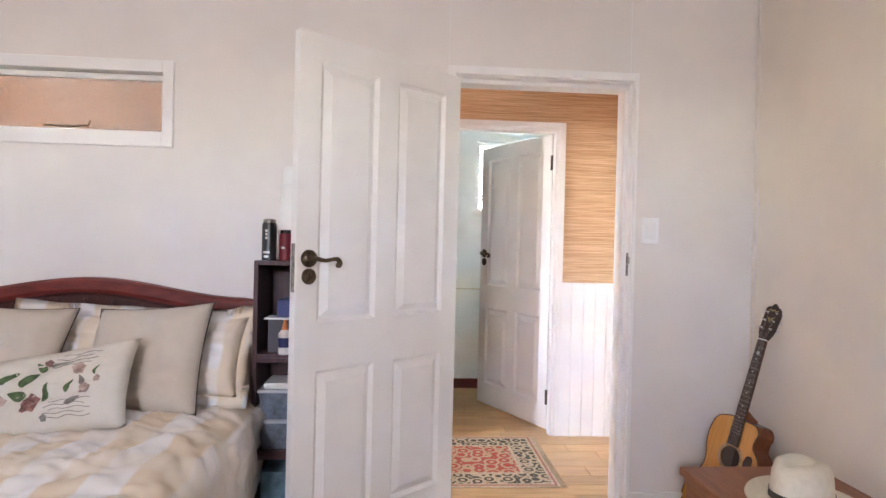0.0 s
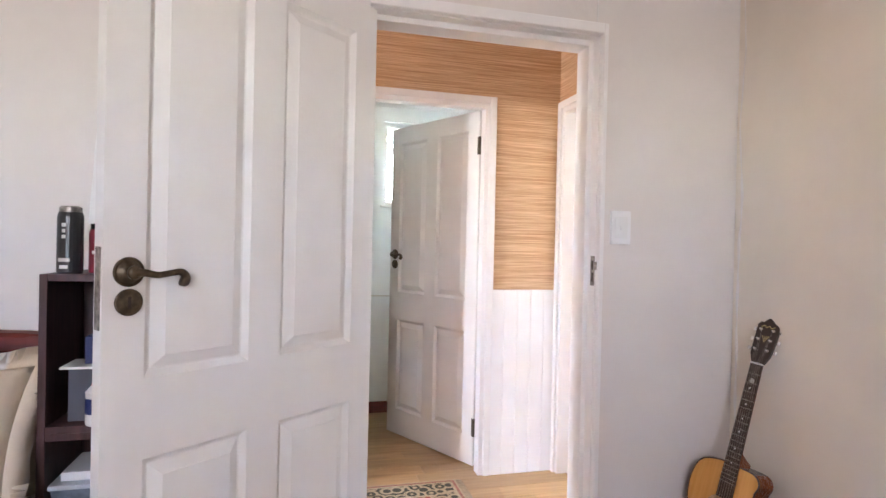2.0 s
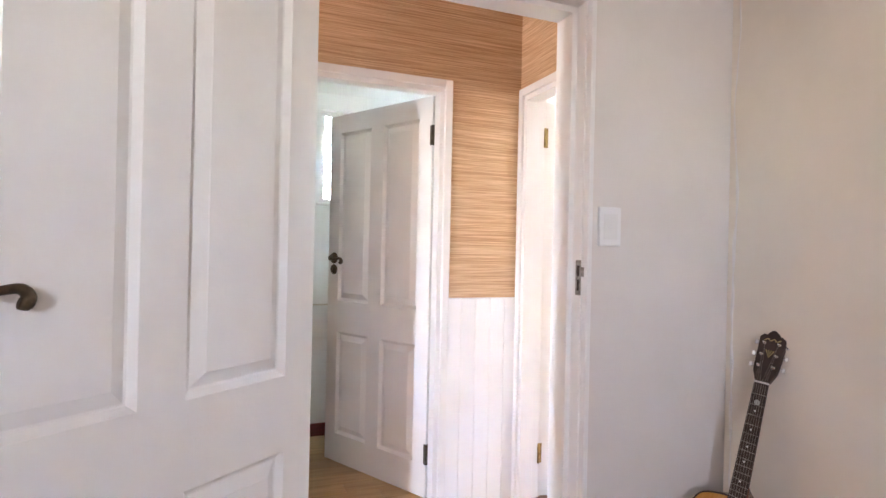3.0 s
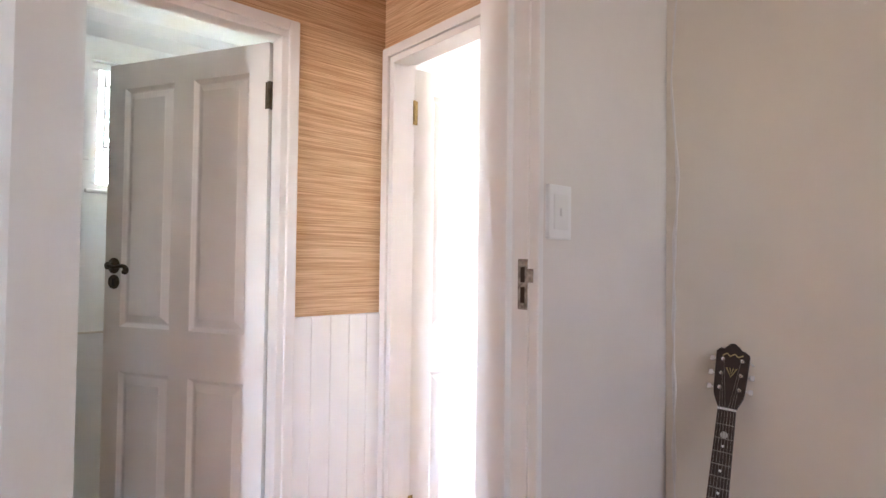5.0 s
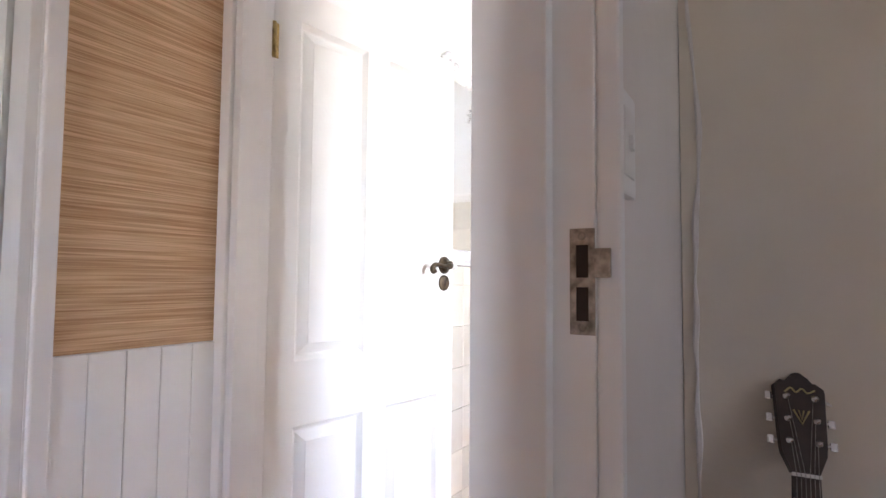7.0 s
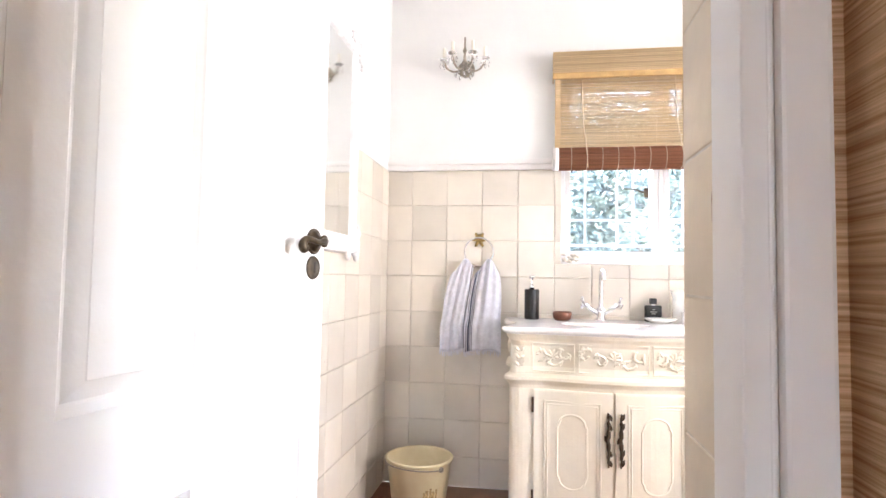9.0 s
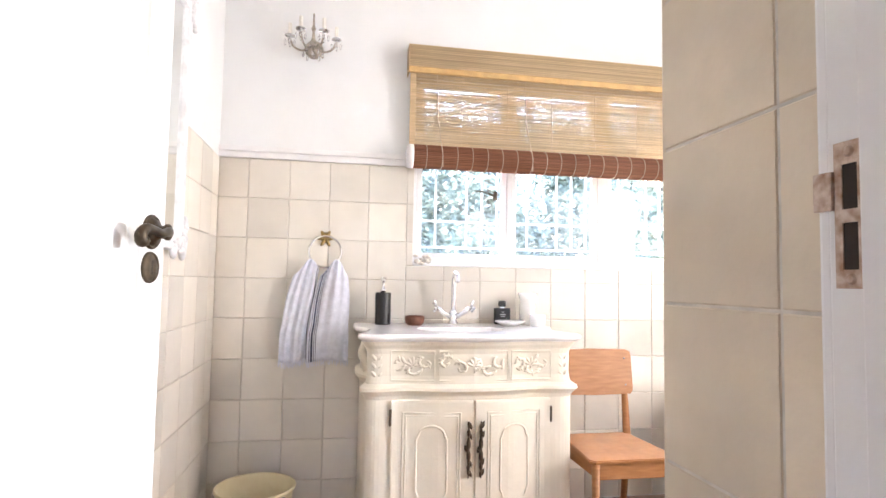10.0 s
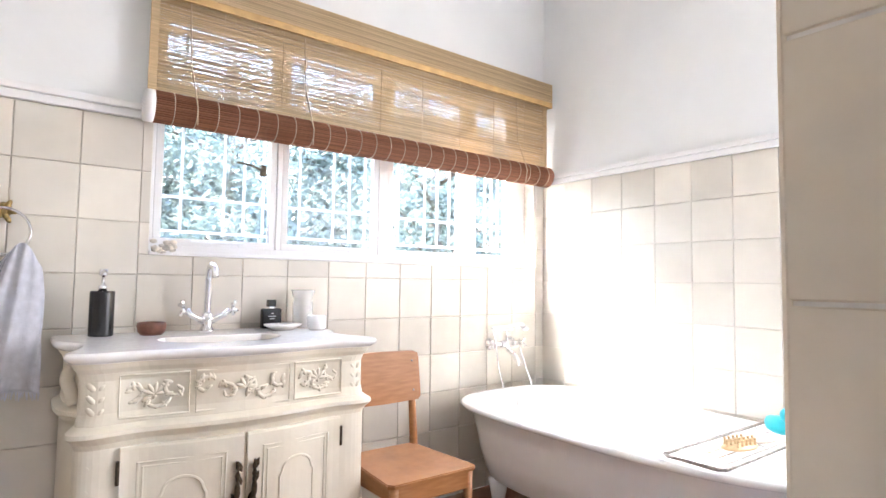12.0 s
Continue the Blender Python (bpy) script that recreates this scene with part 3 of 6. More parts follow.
while z < 2.36:
    h = rng.uniform(0.0026, 0.0044)
    sag = rng.uniform(-0.0012, 0.0012)
    v = [slats.verts.new(p) for p in ((BX + sag, Y0 + 0.01, z), (BX + sag, Y1, z), (BX + sag, Y1, z + h), (BX + sag, Y0 + 0.01, z + h))]
    slats.faces.new(v)
    z += h + (rng.uniform(0.0002, 0.0005) if rng.random() > 0.15 else 0.0009)
r = bmesh.ops.extrude_face_region(slats, geom=list(slats.faces))
bmesh.ops.translate(slats, vec=(0.0015, 0, 0), verts=[q for q in r["geom"] if isinstance(q, bmesh.types.BMVert)])
tagged(part("slats", slats, BAMBOO, blind), kind="stuff")
for y in (Y1 - 0.03, Y0 + 0.006):
    part("edge_tape", B((BX - 0.003, BX + 0.004, y, y + 0.030, 1.83, 2.36)), BAMBOO, blind, "woven edge binding")
RZ, RR = 1.802, 0.058
roll = merge(*[tube([(BX - 0.012 + RR * math.cos(a), Y0 + 0.012, RZ + RR * math.sin(a)), (BX - 0.012 + RR * math.cos(a), Y1 - 0.02, RZ + RR * math.sin(a))], 0.0036, 5) for a in (2 * math.pi * k / 40 for k in range(40))])
rp = part("roll", merge(roll, move(lathe([(0, 0), (0.056, 0), (0.056, Y1 - Y0 - 0.035), (0, Y1 - Y0 - 0.035)], 24), Matrix.Translation((BX - 0.012, Y1 - 0.021, RZ)) @ Matrix.Rotation(radians(90), 4, "X"))), BAMBOO_RED, blind, "rolled red-brown bamboo")
tagged(rp, kind="stuff")
part("roll_end", move(lathe([(0, 0), (0.062, 0), (0.062, 0.03), (0.0, 0.03)], 24), Matrix.Translation((BX - 0.012, Y1 + 0.010, RZ)) @ Matrix.Rotation(radians(90), 4, "X")), TRIM_PAINT, blind, "pale roll end cap", True)
ring_pts = [(BX - 0.012 + 0.0625 * math.cos(a), 0, RZ + 0.0625 * math.sin(a)) for a in (2 * math.pi * k / 20 for k in range(20))]
for k in range(27):
    y = Y0 + 0.06 + k * 0.08
    part("stitch", tube([(p[0], y, p[2]) for p in ring_pts], 0.0018, 5, True), CORD, rp)
for y in (Y1 - 0.14, Y1 - 0.62, Y1 - 1.95):
    part("cord", tube([(BX - 0.006, y, 2.26), (BX - 0.010, y - 0.01, 2.0), (BX - 0.076, y - 0.025, 1.81), (BX - 0.058, y - 0.03, 1.745)], 0.0028, 6), CORD, blind)
for k in range(9):
    y = Y0 + 0.2 + k * 0.25
    part("thread", tube([(BX - 0.0015, y, 1.83), (BX - 0.0015, y, 2.36)], 0.0012, 5), CORD, blind)

# ---- garden outside ----
LEAF = material("garden_leaves", (0.095, 0.12, 0.10), 0.5, vary=0.35, scale=4)
leaf_nodes, leaf_links = LEAF.node_tree.nodes, LEAF.node_tree.links
leaf_glow, leaf_mix = leaf_nodes.new("ShaderNodeBsdfTranslucent"), leaf_nodes.new("ShaderNodeMixShader")
leaf_glow.inputs[0].default_value = (0.30, 0.36, 0.30, 1)
leaf_mix.inputs[0].default_value = 0.18
leaf_links.new(leaf_nodes["Principled BSDF"].outputs[0], leaf_mix.inputs[1])
leaf_links.new(leaf_glow.outputs[0], leaf_mix.inputs[2])
leaf_links.new(leaf_mix.outputs[0], leaf_nodes["Material Output"].inputs[0])
BARK = material("grey_bark", (0.12, 0.09, 0.065), 0.9, vary=0.25, scale=20)
GRASSLAND = material("garden_ground", (0.13, 0.13, 0.085), 0.95, vary=0.3, scale=3)
setting("ground", B((-400, 400, -400, 400, -0.7, -0.5)), GRASSLAND, "garden lawn outside the house", "ground")


def tree(x, y, h, spread, seed, n, leaf=1.0):
    rg = random.Random(seed)
    t = thing("garden_tree", "leafy green garden tree outside a window, some added for shade", "tree", "garden trees", m=pose(x, y, -0.5))
    limbs = [tube([(0, 0, 0), (0.08, 0.03, h * 0.3), (0.0, 0.1, h * 0.6), (0.1, 0.05, h * 0.92)], [0.14, 0.11, 0.07, 0.02], 8)]
    tips = [Vector((0.05, 0.05, h * 0.9))]
    for _ in range(16):
        a, z = rg.uniform(0, 6.28), rg.uniform(0.18, 0.8) * h
        d = Vector((math.cos(a), math.sin(a), rg.uniform(0.2, 0.7)))
        e = Vector((0, 0.05, z)) + d * spread * rg.uniform(0.5, 1.0) * (1.1 - z / h * 0.6)
        limbs.append(tube([(0, 0.05, z), tuple(Vector((0, 0.05, z)).lerp(e, 0.5) + Vector((0, 0, 0.05))), tuple(e)], [0.045, 0.03, 0.01], 6))
        tips += [e, Vector((0, 0.05, z)).lerp(e, 0.65)]
    part("trunk", merge(*limbs), BARK, t, smooth=True)
    vs, fs = [], []
    for _ in range(n):
        c = rg.choice(tips) + Vector((rg.gauss(0, 0.30), rg.gauss(0, 0.30), rg.gauss(0, 0.26))) * spread * 0.5
        a = Vector((rg.gauss(0, 1), rg.gauss(0, 1), rg.gauss(0, 0.6))).normalized() * rg.uniform(0.03, 0.065) * leaf
        b = a.cross(Vector((rg.gauss(0, 1), rg.gauss(0, 1), rg.gauss(0, 1)))).normalized() * rg.uniform(0.012, 0.026) * leaf
        k = len(vs)
        vs += [c - a, c + b, c + a, c - b]
        fs.append((k, k + 1, k + 2, k + 3))
    me = bpy.data.meshes.new("crown")
    me.from_pydata([tuple(v) for v in vs], [], fs)
    me.materials.append(LEAF)
    cr = new("crown", me)
    cr.parent = t
    return t


# The three trees with y above 7 are added to dim the washroom.
for k, (x, y, h, s) in enumerate(((7.6, 3.1, 4.2, 1.5), (8.6, 0.9, 5.0, 1.8), (7.2, -1.2, 3.8, 1.5), (9.8, -2.8, 5.5, 2.0), (10.5, 4.9, 5.6, 2.1), (6.6, 1.5, 2.3, 1.0), (8.2, -4.6, 4.6, 1.9), (12.5, 1.6, 6.0, 2.5), (6.6, 3.4, 6.0, 1.25), (7.5, 4.2, 7.4, 1.4), (1.7, 8.4, 4.6, 1.6), (-0.3, 7.3, 4.4, 1.6), (3.6, 7.4, 4.8, 1.7), (11.5, -5.5, 6.0, 2.5))):
    # 30000 leaves: the pair added across the sun's path to dapple it
    tree(x, y, h, s, 20 + k, 30000 if 6 < x < 7.55 and y > 3.3 else 7500)
for k in range(8):
    tree(11.2 + 0.9 * (k % 3), 2.6 - 1.5 * k, 5.0 + 0.5 * (k % 2), 2.3, 60 + k, 17000, 1.3)

# ---- bathroom: vanity ----
CREAM = material("cream_painted_carving", (0.78, 0.72, 0.60), 0.42, vary=0.03, scale=8, bump=0.05, bump_scale=50)
MARBLE = material("white_marble", (0.84, 0.82, 0.80), 0.16, vary=0.03, scale=4)
CERAMIC = material("white_ceramic", (0.86, 0.85, 0.83), 0.12, vary=0.01)
VM = Matrix(((0, -1, 0, 4.028), (1, 0, 0, 2.41), (0, 0, 1, 0), (0, 0, 0, 1)))
HALF = spline([(0.488, 0.0, 0), (0.490, 0.16, 0), (0.478, 0.25, 0), (0.432, 0.34, 0), (0.440, 0.46, 0), (0.482, 0.585, 0), (0.435, 0.630, 0), (0.29, 0.618, 0), (0.14, 0.645, 0), (0.0, 0.655, 0)], 6)
OUT = [(p.x, p.y) for p in HALF] + [(-p.x, p.y) for p in HALF[-2::-1]]


def ring(inset, z):
    return [(u * (0.49 - inset) / 0.49, max(v - inset, 0.0) if v > 0.05 else v, z) for u, v in OUT]


def front(u):
    """Distance of the shaped outline from the wall at u across it."""
    a = abs(u)
    for p, q in zip(HALF[::-1], HALF[-2::-1]):
        if p.x <= a <= q.x:
            return p.y + (q.y - p.y) * (a - p.x) / max(1e-6, q.x - p.x)
    return 0.62


vanity = thing("vanity_cabinet", "cream painted carved vanity cabinet with two doors", "vanity cabinet", m=VM)
part("body", loft([ring(0.030, 0.085), ring(0.028, 0.10), ring(0.036, 0.13), ring(0.036, 0.675), ring(0.030, 0.690)]), CREAM, vanity)
part("ledge", loft([ring(0.030, 0.690), ring(0.022, 0.700), ring(0.012, 0.712), ring(0.014, 0.724), ring(0.026, 0.732), ring(0.034, 0.738)]), CREAM, vanity)
part("frieze", loft([ring(0.036, 0.738), ring(0.042, 0.77), ring(0.042, 0.86), ring(0.036, 0.882), ring(0.026, 0.896), ring(0.020, 0.911)]), CREAM, vanity)
part("plinth", loft([ring(0.055, 0.0), ring(0.035, 0.02), ring(0.035, 0.08), ring(0.045, 0.0849)]), CREAM, vanity)


def curved(u0, u1, z0, z1, a, b, n=14):
    """A curved slab that follows the front, from a to b proud of it."""
    us = [u0 + (u1 - u0) * i / n for i in range(n + 1)]
    e = min(0.006, (b - a) * 0.8)
    loops = []
    for o, dz in ((a, 0), (b - e * 0.5, 0), (b, e)):
        loops.append([(u, front(u) + o, z0 + dz) for u in us] + [(u, front(u) + o, z1 - dz) for u in us[::-1]])
    bm = bmesh.new()
    rows = [[bm.verts.new(p) for p in lp] for lp in loops]
    m = len(rows[0])
    for p, q in zip(rows, rows[1:]):
        for i in range(m):
            bm.faces.new((p[i], p[(i + 1) % m], q[(i + 1) % m], q[i]))
    for lp in (rows[0], rows[-1]):
        for i in range(n):
            bm.faces.new((lp[i], lp[i + 1], lp[m - 2 - i], lp[m - 1 - i]))
    bmesh.ops.recalc_face_normals(bm, faces=bm.faces)
    return bm


def on_front(path, r, proud, closed=True, seg=6):
    return tube([(u, front(u) + proud, z) for u, z in path], r, seg, closed)


def arched(u0, u1, z0, z1, cut):
    """A panel outline with rounded arch ends and small shoulders."""
    c, r = (u0 + u1) / 2, (u1 - u0) / 2
    low = [(c + (r - 0.008) * math.cos(a), z0 + cut * 0.75 - cut * 0.75 * math.sin(a)) for a in (math.pi * (1 - k / 10) for k in range(11))]
    high = [(c + (r - 0.008) * math.cos(a), z1 - cut * 0.75 + cut * 0.75 * math.sin(a)) for a in (math.pi * k / 10 for k in range(11))]
    return [(u0, z0 + cut)] + low + [(u1, z0 + cut), (u1, z1 - cut)] + high + [(u0, z1 - cut)]


PF = -0.037
for s in (-1, 1):
    u0, u1 = sorted((s * 0.006, s * 0.338))
    dr = part("door", curved(u0, u1, 0.135, 0.672, PF, PF + 0.018), CREAM, vanity)
    a, b = sorted((s * 0.058, s * 0.292))
    part("panel_moulding", on_front([(a, 0.19), (b, 0.19), (b, 0.625), (a, 0.625)], 0.0055, PF + 0.0175), CREAM, dr)
    part("panel_moulding", on_front([(a + 0.012, 0.202), (b - 0.012, 0.202), (b - 0.012, 0.613), (a + 0.012, 0.613)], 0.0035, PF + 0.019), CREAM, dr)
    part("arched_panel", on_front(arched(a + 0.055, b - 0.055, 0.255, 0.572, 0.055), 0.005, PF + 0.0175), CREAM, dr)
    hu = s * 0.026
    prof = [(0.0, 0.0), (0.004, 0.004), (0.0025, 0.012), (0.006, 0.022), (0.003, 0.03), (0.0085, 0.045), (0.005, 0.055), (0.004, 0.06), (0.009, 0.082), (0.0095, 0.10), (0.0045, 0.115)]
    prof = prof + [(r, 0.23 - z) for r, z in prof[::-1]]
    hd = part("handle", lathe(prof, 10, Matrix.Translation((hu, front(hu) + PF + 0.030, 0.365))), BRONZE, dr, "ornate black-bronze drop handle", True)
    for z in (0.385, 0.425, 0.48, 0.535, 0.575):
        part("handle_leaf", move(lathe([(0.0, -0.02), (0.009, -0.008), (0.010, 0.004), (0.0, 0.022)], 8), Matrix.Translation((hu + 0.006 * (1 if z == 0.48 else -1), front(hu) + PF + 0.023, z)) @ Matrix.Rotation(0.5 * s, 4, "Y")), BRONZE, hd)
    for z in (0.205, 0.605):
        part("hinge", tube([(s * 0.3425, front(0.34) + PF + 0.016, z - 0.033), (s * 0.3425, front(0.34) + PF + 0.016, z + 0.033)], 0.0055, 8), BRONZE, dr, "dark butt hinge")

CARVE = random.Random(11)


def scroll(cu, cz, size, turn, flip, proud):
    """One carved scroll with leaves, in the plane of the front."""
    parts = []
    pts = []
    for k in range(26):
        t = k / 25
        a = turn + flip * (0.4 + 4.6 * t)
        r = size * (1.0 - 0.80 * t)
        pts.append((cu + r * math.cos(a), cz + r * math.sin(a) * 0.8))
    parts.append(tube([(u, front(u) + proud, z) for u, z in pts], [0.0052 * (1 - 0.55 * k / 25) + 0.0012 for k in range(26)], 6))
    for k in (0, 2, 5, 8, 11, 15, 25):
        u, z = pts[k]
        lf = bmesh.new()
        bmesh.ops.create_uvsphere(lf, u_segments=8, v_segments=5, radius=1)
        w = CARVE.uniform(0.010, 0.016)
        move(lf, Matrix.Translation((u, front(u) + proud, z)) @ Matrix.Rotation(CARVE.uniform(0, 3.1), 4, "Y") @ Matrix.Diagonal((w, 0.006, w * 0.45, 1)))
        parts.append(lf)
    return parts


FP = -0.043
for u0, u1, n in ((-0.345, -0.165, 3), (-0.145, 0.145, 5), (0.165, 0.345, 3)):
    part("frieze_moulding", on_front([(u0, 0.752), (u1, 0.752), (u1, 0.872), (u0, 0.872)], 0.004, FP + 0.006), CREAM, vanity)
    bms = []
    for k in range(n):
        c = u0 + (u1 - u0) * (k + 0.5) / n
        bms += scroll(c, 0.812 + 0.012 * (-1) ** k, 0.038, 1.2 + k * 1.9, 1 if k % 2 else -1, FP + 0.0045)
    for k in range(5):
        c = (u0 + u1) / 2
        lf = bmesh.new()
        bmesh.ops.create_uvsphere(lf, u_segments=8, v_segments=5, radius=1)
        a = 0.35 + k * math.pi / 4.6
        move(lf, Matrix.Translation((c + 0.016 * math.cos(a), front(c) + FP + 0.006, 0.812 + 0.016 * math.sin(a))) @ Matrix.Rotation(-a, 4, "Y") @ Matrix.Diagonal((0.020, 0.006, 0.0065, 1)))
        bms.append(lf)
    part("carving", merge(*bms), CREAM, vanity, "carved acanthus scrolls", True)
for s in (-1, 1):
    for z0, z1, n in ((0.15, 0.66, 8), (0.76, 0.86, 3)):
        bms = []
        for k in range(n):
            z = z0 + (z1 - z0) * (k + 0.5) / n
            for q in (-1, 1):
                lf = bmesh.new()
                bmesh.ops.create_uvsphere(lf, u_segments=8, v_segments=5, radius=1)
                move(lf, Matrix.Translation((s * 0.400 + 0.012 * q, 0.572, z)) @ Matrix.Rotation(q * 0.7, 4, "Y") @ Matrix.Diagonal((0.010, 0.022, 0.019, 1)))
                bms.append(lf)
        tagged(part("pilaster_carving", merge(*bms), CREAM, vanity, "carved corner leaves", True), kind="stuff")
    part("side_scroll", tube(spline([(s * 0.435, 0.22, 0.86), (s * 0.448, 0.23, 0.82), (s * 0.435, 0.24, 0.78), (s * 0.425, 0.25, 0.74)], 6), 0.02, 8), CREAM, vanity, smooth=True)

# marble top with its basin
EL = []
for u, v in OUT:
    a = math.atan2(v - 0.34, u)
    EL.append((0.205 * math.cos(a), 0.34 + 0.145 * math.sin(a)))


def oval(k, z):
    return [(u * k, 0.34 + (v - 0.34) * k, z) for u, v in EL]


def edge(i, z):
    return [(u * (0.49 - i) / 0.49, max(v - i, 0.0) if v > 0.05 else v, z) for u, v in OUT]


top = thing("marble_top", "white marble vanity top with a shaped edge", "countertop", m=Matrix.Translation((0, 0, 0.012)) @ VM)
part("slab", loft([oval(1.0, 0.900), oval(1.0, 0.926), oval(1.015, 0.930), edge(0.012, 0.930), edge(0.016, 0.900), oval(1.0, 0.900)], cap=False), MARBLE, top)
part("edge_moulding", loft([edge(0.013, 0.9302), edge(0.004, 0.928), edge(0.0, 0.920), edge(0.003, 0.910), edge(0.012, 0.904), edge(0.0165, 0.900)], cap=False), MARBLE, top, "rounded moulded edge", True)
basin = thing("wash_basin", "white ceramic oval basin set under the marble", "basin", m=Matrix.Translation((0, 0, 0.012)) @ VM)
part("bowl", loft([oval(1.06, 0.8985), oval(1.0, 0.897), oval(0.97, 0.87), oval(0.85, 0.81), oval(0.6, 0.785), oval(0.1, 0.780)], cap=False), CERAMIC, basin, smooth=True)
part("drain", lathe([(0, 0.781), (0.022, 0.781), (0.022, 0.785), (0, 0.786)], 16, Matrix.Translation((0, 0.34, 0))), CHROME, basin)

ZT = 0.942
# basin tap
tap = thing("basin_tap", "chrome swan-neck basin mixer with cross handles", "tap", m=pose(3.935, 2.400, ZT) @ Matrix.Scale(1.10, 4))
part("base", lathe([(0, 0), (0.028, 0), (0.026, 0.008), (0.018, 0.02), (0.017, 0.05), (0.021, 0.06), (0.012, 0.07), (0, 0.07)], 20), CHROME, tap, smooth=True)
part("spout", tube(spline([(0, 0, 0.06), (0.0, 0, 0.13), (-0.005, 0, 0.195), (-0.03, 0, 0.235), (-0.07, 0, 0.225), (-0.085, 0, 0.195)], 6), 0.0115, 10), CHROME, tap, smooth=True)
for s in (-1, 1):
    h = part("handle", tube([(0, 0, 0.03), (-0.01, s * 0.05, 0.058), (-0.014, s * 0.075, 0.078)], [0.012, 0.010, 0.011], 10), CHROME, tap, smooth=True)
    for a in range(4):
        q = a * math.pi / 2 + 0.4
        c = Vector((-0.016, s * 0.082, 0.086))
        part("cross_arm", tube([c, c + Vector((math.cos(q) * 0.028, s * 0.008, math.sin(q) * 0.028))], [0.005, 0.0075], 8), CHROME, h, smooth=True)

BLACKP = material("black_gloss_plastic", (0.012, 0.012, 0.013), 0.22, vary=0.05)
soap = thing("soap_dispenser", "black soap dispenser with chrome pump", "soap dispenser", m=pose(3.93, 2.757, ZT) @ Matrix.Scale(1.12, 4))
part("bottle", lathe([(0, 0), (0.033, 0), (0.035, 0.003), (0.035, 0.138), (0.033, 0.142), (0.012, 0.143), (0, 0.143)], 24), BLACKP, soap, smooth=False)
pump = part("pump", lathe([(0, 0.143), (0.012, 0.143), (0.012, 0.160), (0.006, 0.162), (0.006, 0.19), (0.012, 0.192), (0.012, 0.21), (0, 0.211)], 16), CHROME, soap, smooth=True)
part("nozzle", tube([(0, 0, 0.203), (-0.03, 0.0, 0.204), (-0.042, 0, 0.196)], 0.0055, 8), CHROME, pump)
bowl = thing("wooden_bowl", "small brown wooden bowl on the marble", "bowl", m=pose(3.905, 2.60, ZT))
part("bowl", lathe([(0, 0), (0.035, 0), (0.046, 0.012), (0.050, 0.035), (0.047, 0.046), (0.043, 0.045), (0.042, 0.03), (0.03, 0.012), (0, 0.008)], 28), material("brown_turned_wood", (0.20, 0.075, 0.045), 0.35, vary=0.2, scale=30), bowl, smooth=True)
dish = thing("soap_dish", "shallow white ceramic soap dish", "dish", m=pose(3.875, 2.115, ZT))
part("dish", move(lathe([(0, 0.0), (0.04, 0.0), (0.066, 0.014), (0.080, 0.022), (0.078, 0.026), (0.05, 0.014), (0, 0.010)], 28), Matrix.Diagonal((0.75, 1, 1, 1))), CERAMIC, dish, smooth=True)
perf = thing("perfume_bottle", "square black perfume bottle with black cap", "perfume bottle", m=pose(3.975, 2.13, ZT))
pb = part("bottle", B((-0.015, 0.015, -0.042, 0.042, 0.0, 0.085), bevel=0.006), BLACKP, perf)
part("neck", B((-0.009, 0.009, -0.010, 0.010, 0.085, 0.093)), CHROME, perf)
part("cap", B((-0.014, 0.014, -0.017, 0.017, 0.092, 0.122), bevel=0.003), BLACKP, perf)
GREYP = material("grey_print", (0.35, 0.35, 0.35), 0.5)
for z, w in ((0.05, 0.016), (0.04, 0.010), (0.062, 0.006)):
    part("print", B((-0.0165, -0.0150, -w, w, z, z + 0.004)), GREYP, pb)
cup = thing("white_cup", "small white ceramic cup", "cup", m=pose(3.83, 1.985, ZT))
part("cup", lathe([(0, 0), (0.034, 0), (0.039, 0.01), (0.040, 0.058), (0.037, 0.06), (0.035, 0.05), (0.033, 0.008), (0, 0.006)], 28), CERAMIC, cup, smooth=True)
SHELL = material("pale_sea_shell", (0.72, 0.65, 0.56), 0.5, vary=0.2, scale=40, per_island=0.35)
vase = thing("shell_jar", "clear glass jar full of pale shells with white lid", "jar", m=pose(3.945, 2.0, ZT))
part("glass", lathe([(0, 0), (0.04, 0), (0.044, 0.01), (0.044, 0.11), (0.040, 0.12), (0.052, 0.165), (0.050, 0.165), (0.037, 0.12), (0.041, 0.108), (0.041, 0.012), (0, 0.008)], 28), material("clear_jar_glass", (0.93, 0.93, 0.92), 0.08, vary=0.01, Alpha=0.3), vase, smooth=True)
sb = []
for k in range(46):
    q = bmesh.new()
    bmesh.ops.create_icosphere(q, subdivisions=1, radius=CARVE.uniform(0.006, 0.012))
    a, r = CARVE.uniform(0, 6.28), CARVE.uniform(0.0, 0.028)
    sb.append(move(q, Matrix.Translation((r * math.cos(a), r * math.sin(a), CARVE.uniform(0.016, 0.14))) @ Matrix.Diagonal((1, 1, 0.7, 1))))
tagged(part("shells", merge(*sb), SHELL, vase), kind="stuff")

# ---- towel ring, towel, shell hook ----
ringt = thing("towel_ring", "chrome towel ring on a bronze leaf boss", "towel ring", m=pose(BATH_E - 0.008, 3.05, 1.375))
lf = [lathe([(0, 0), (0.028, 0.0), (0.024, 0.010), (0.012, 0.02), (0, 0.024)], 12, Matrix.Rotation(radians(-90), 4, "Y"))]
for k in range(6):
    a = k * math.pi / 3
    q = bmesh.new()
    bmesh.ops.create_uvsphere(q, u_segments=8, v_segments=6, radius=1)
    lf.append(move(q, Matrix.Translation((-0.012, 0.026 * math.cos(a), 0.026 * math.sin(a) - 0.006)) @ Matrix.Rotation(a, 4, "X") @ Matrix.Diagonal((0.008, 0.02, 0.009, 1))))
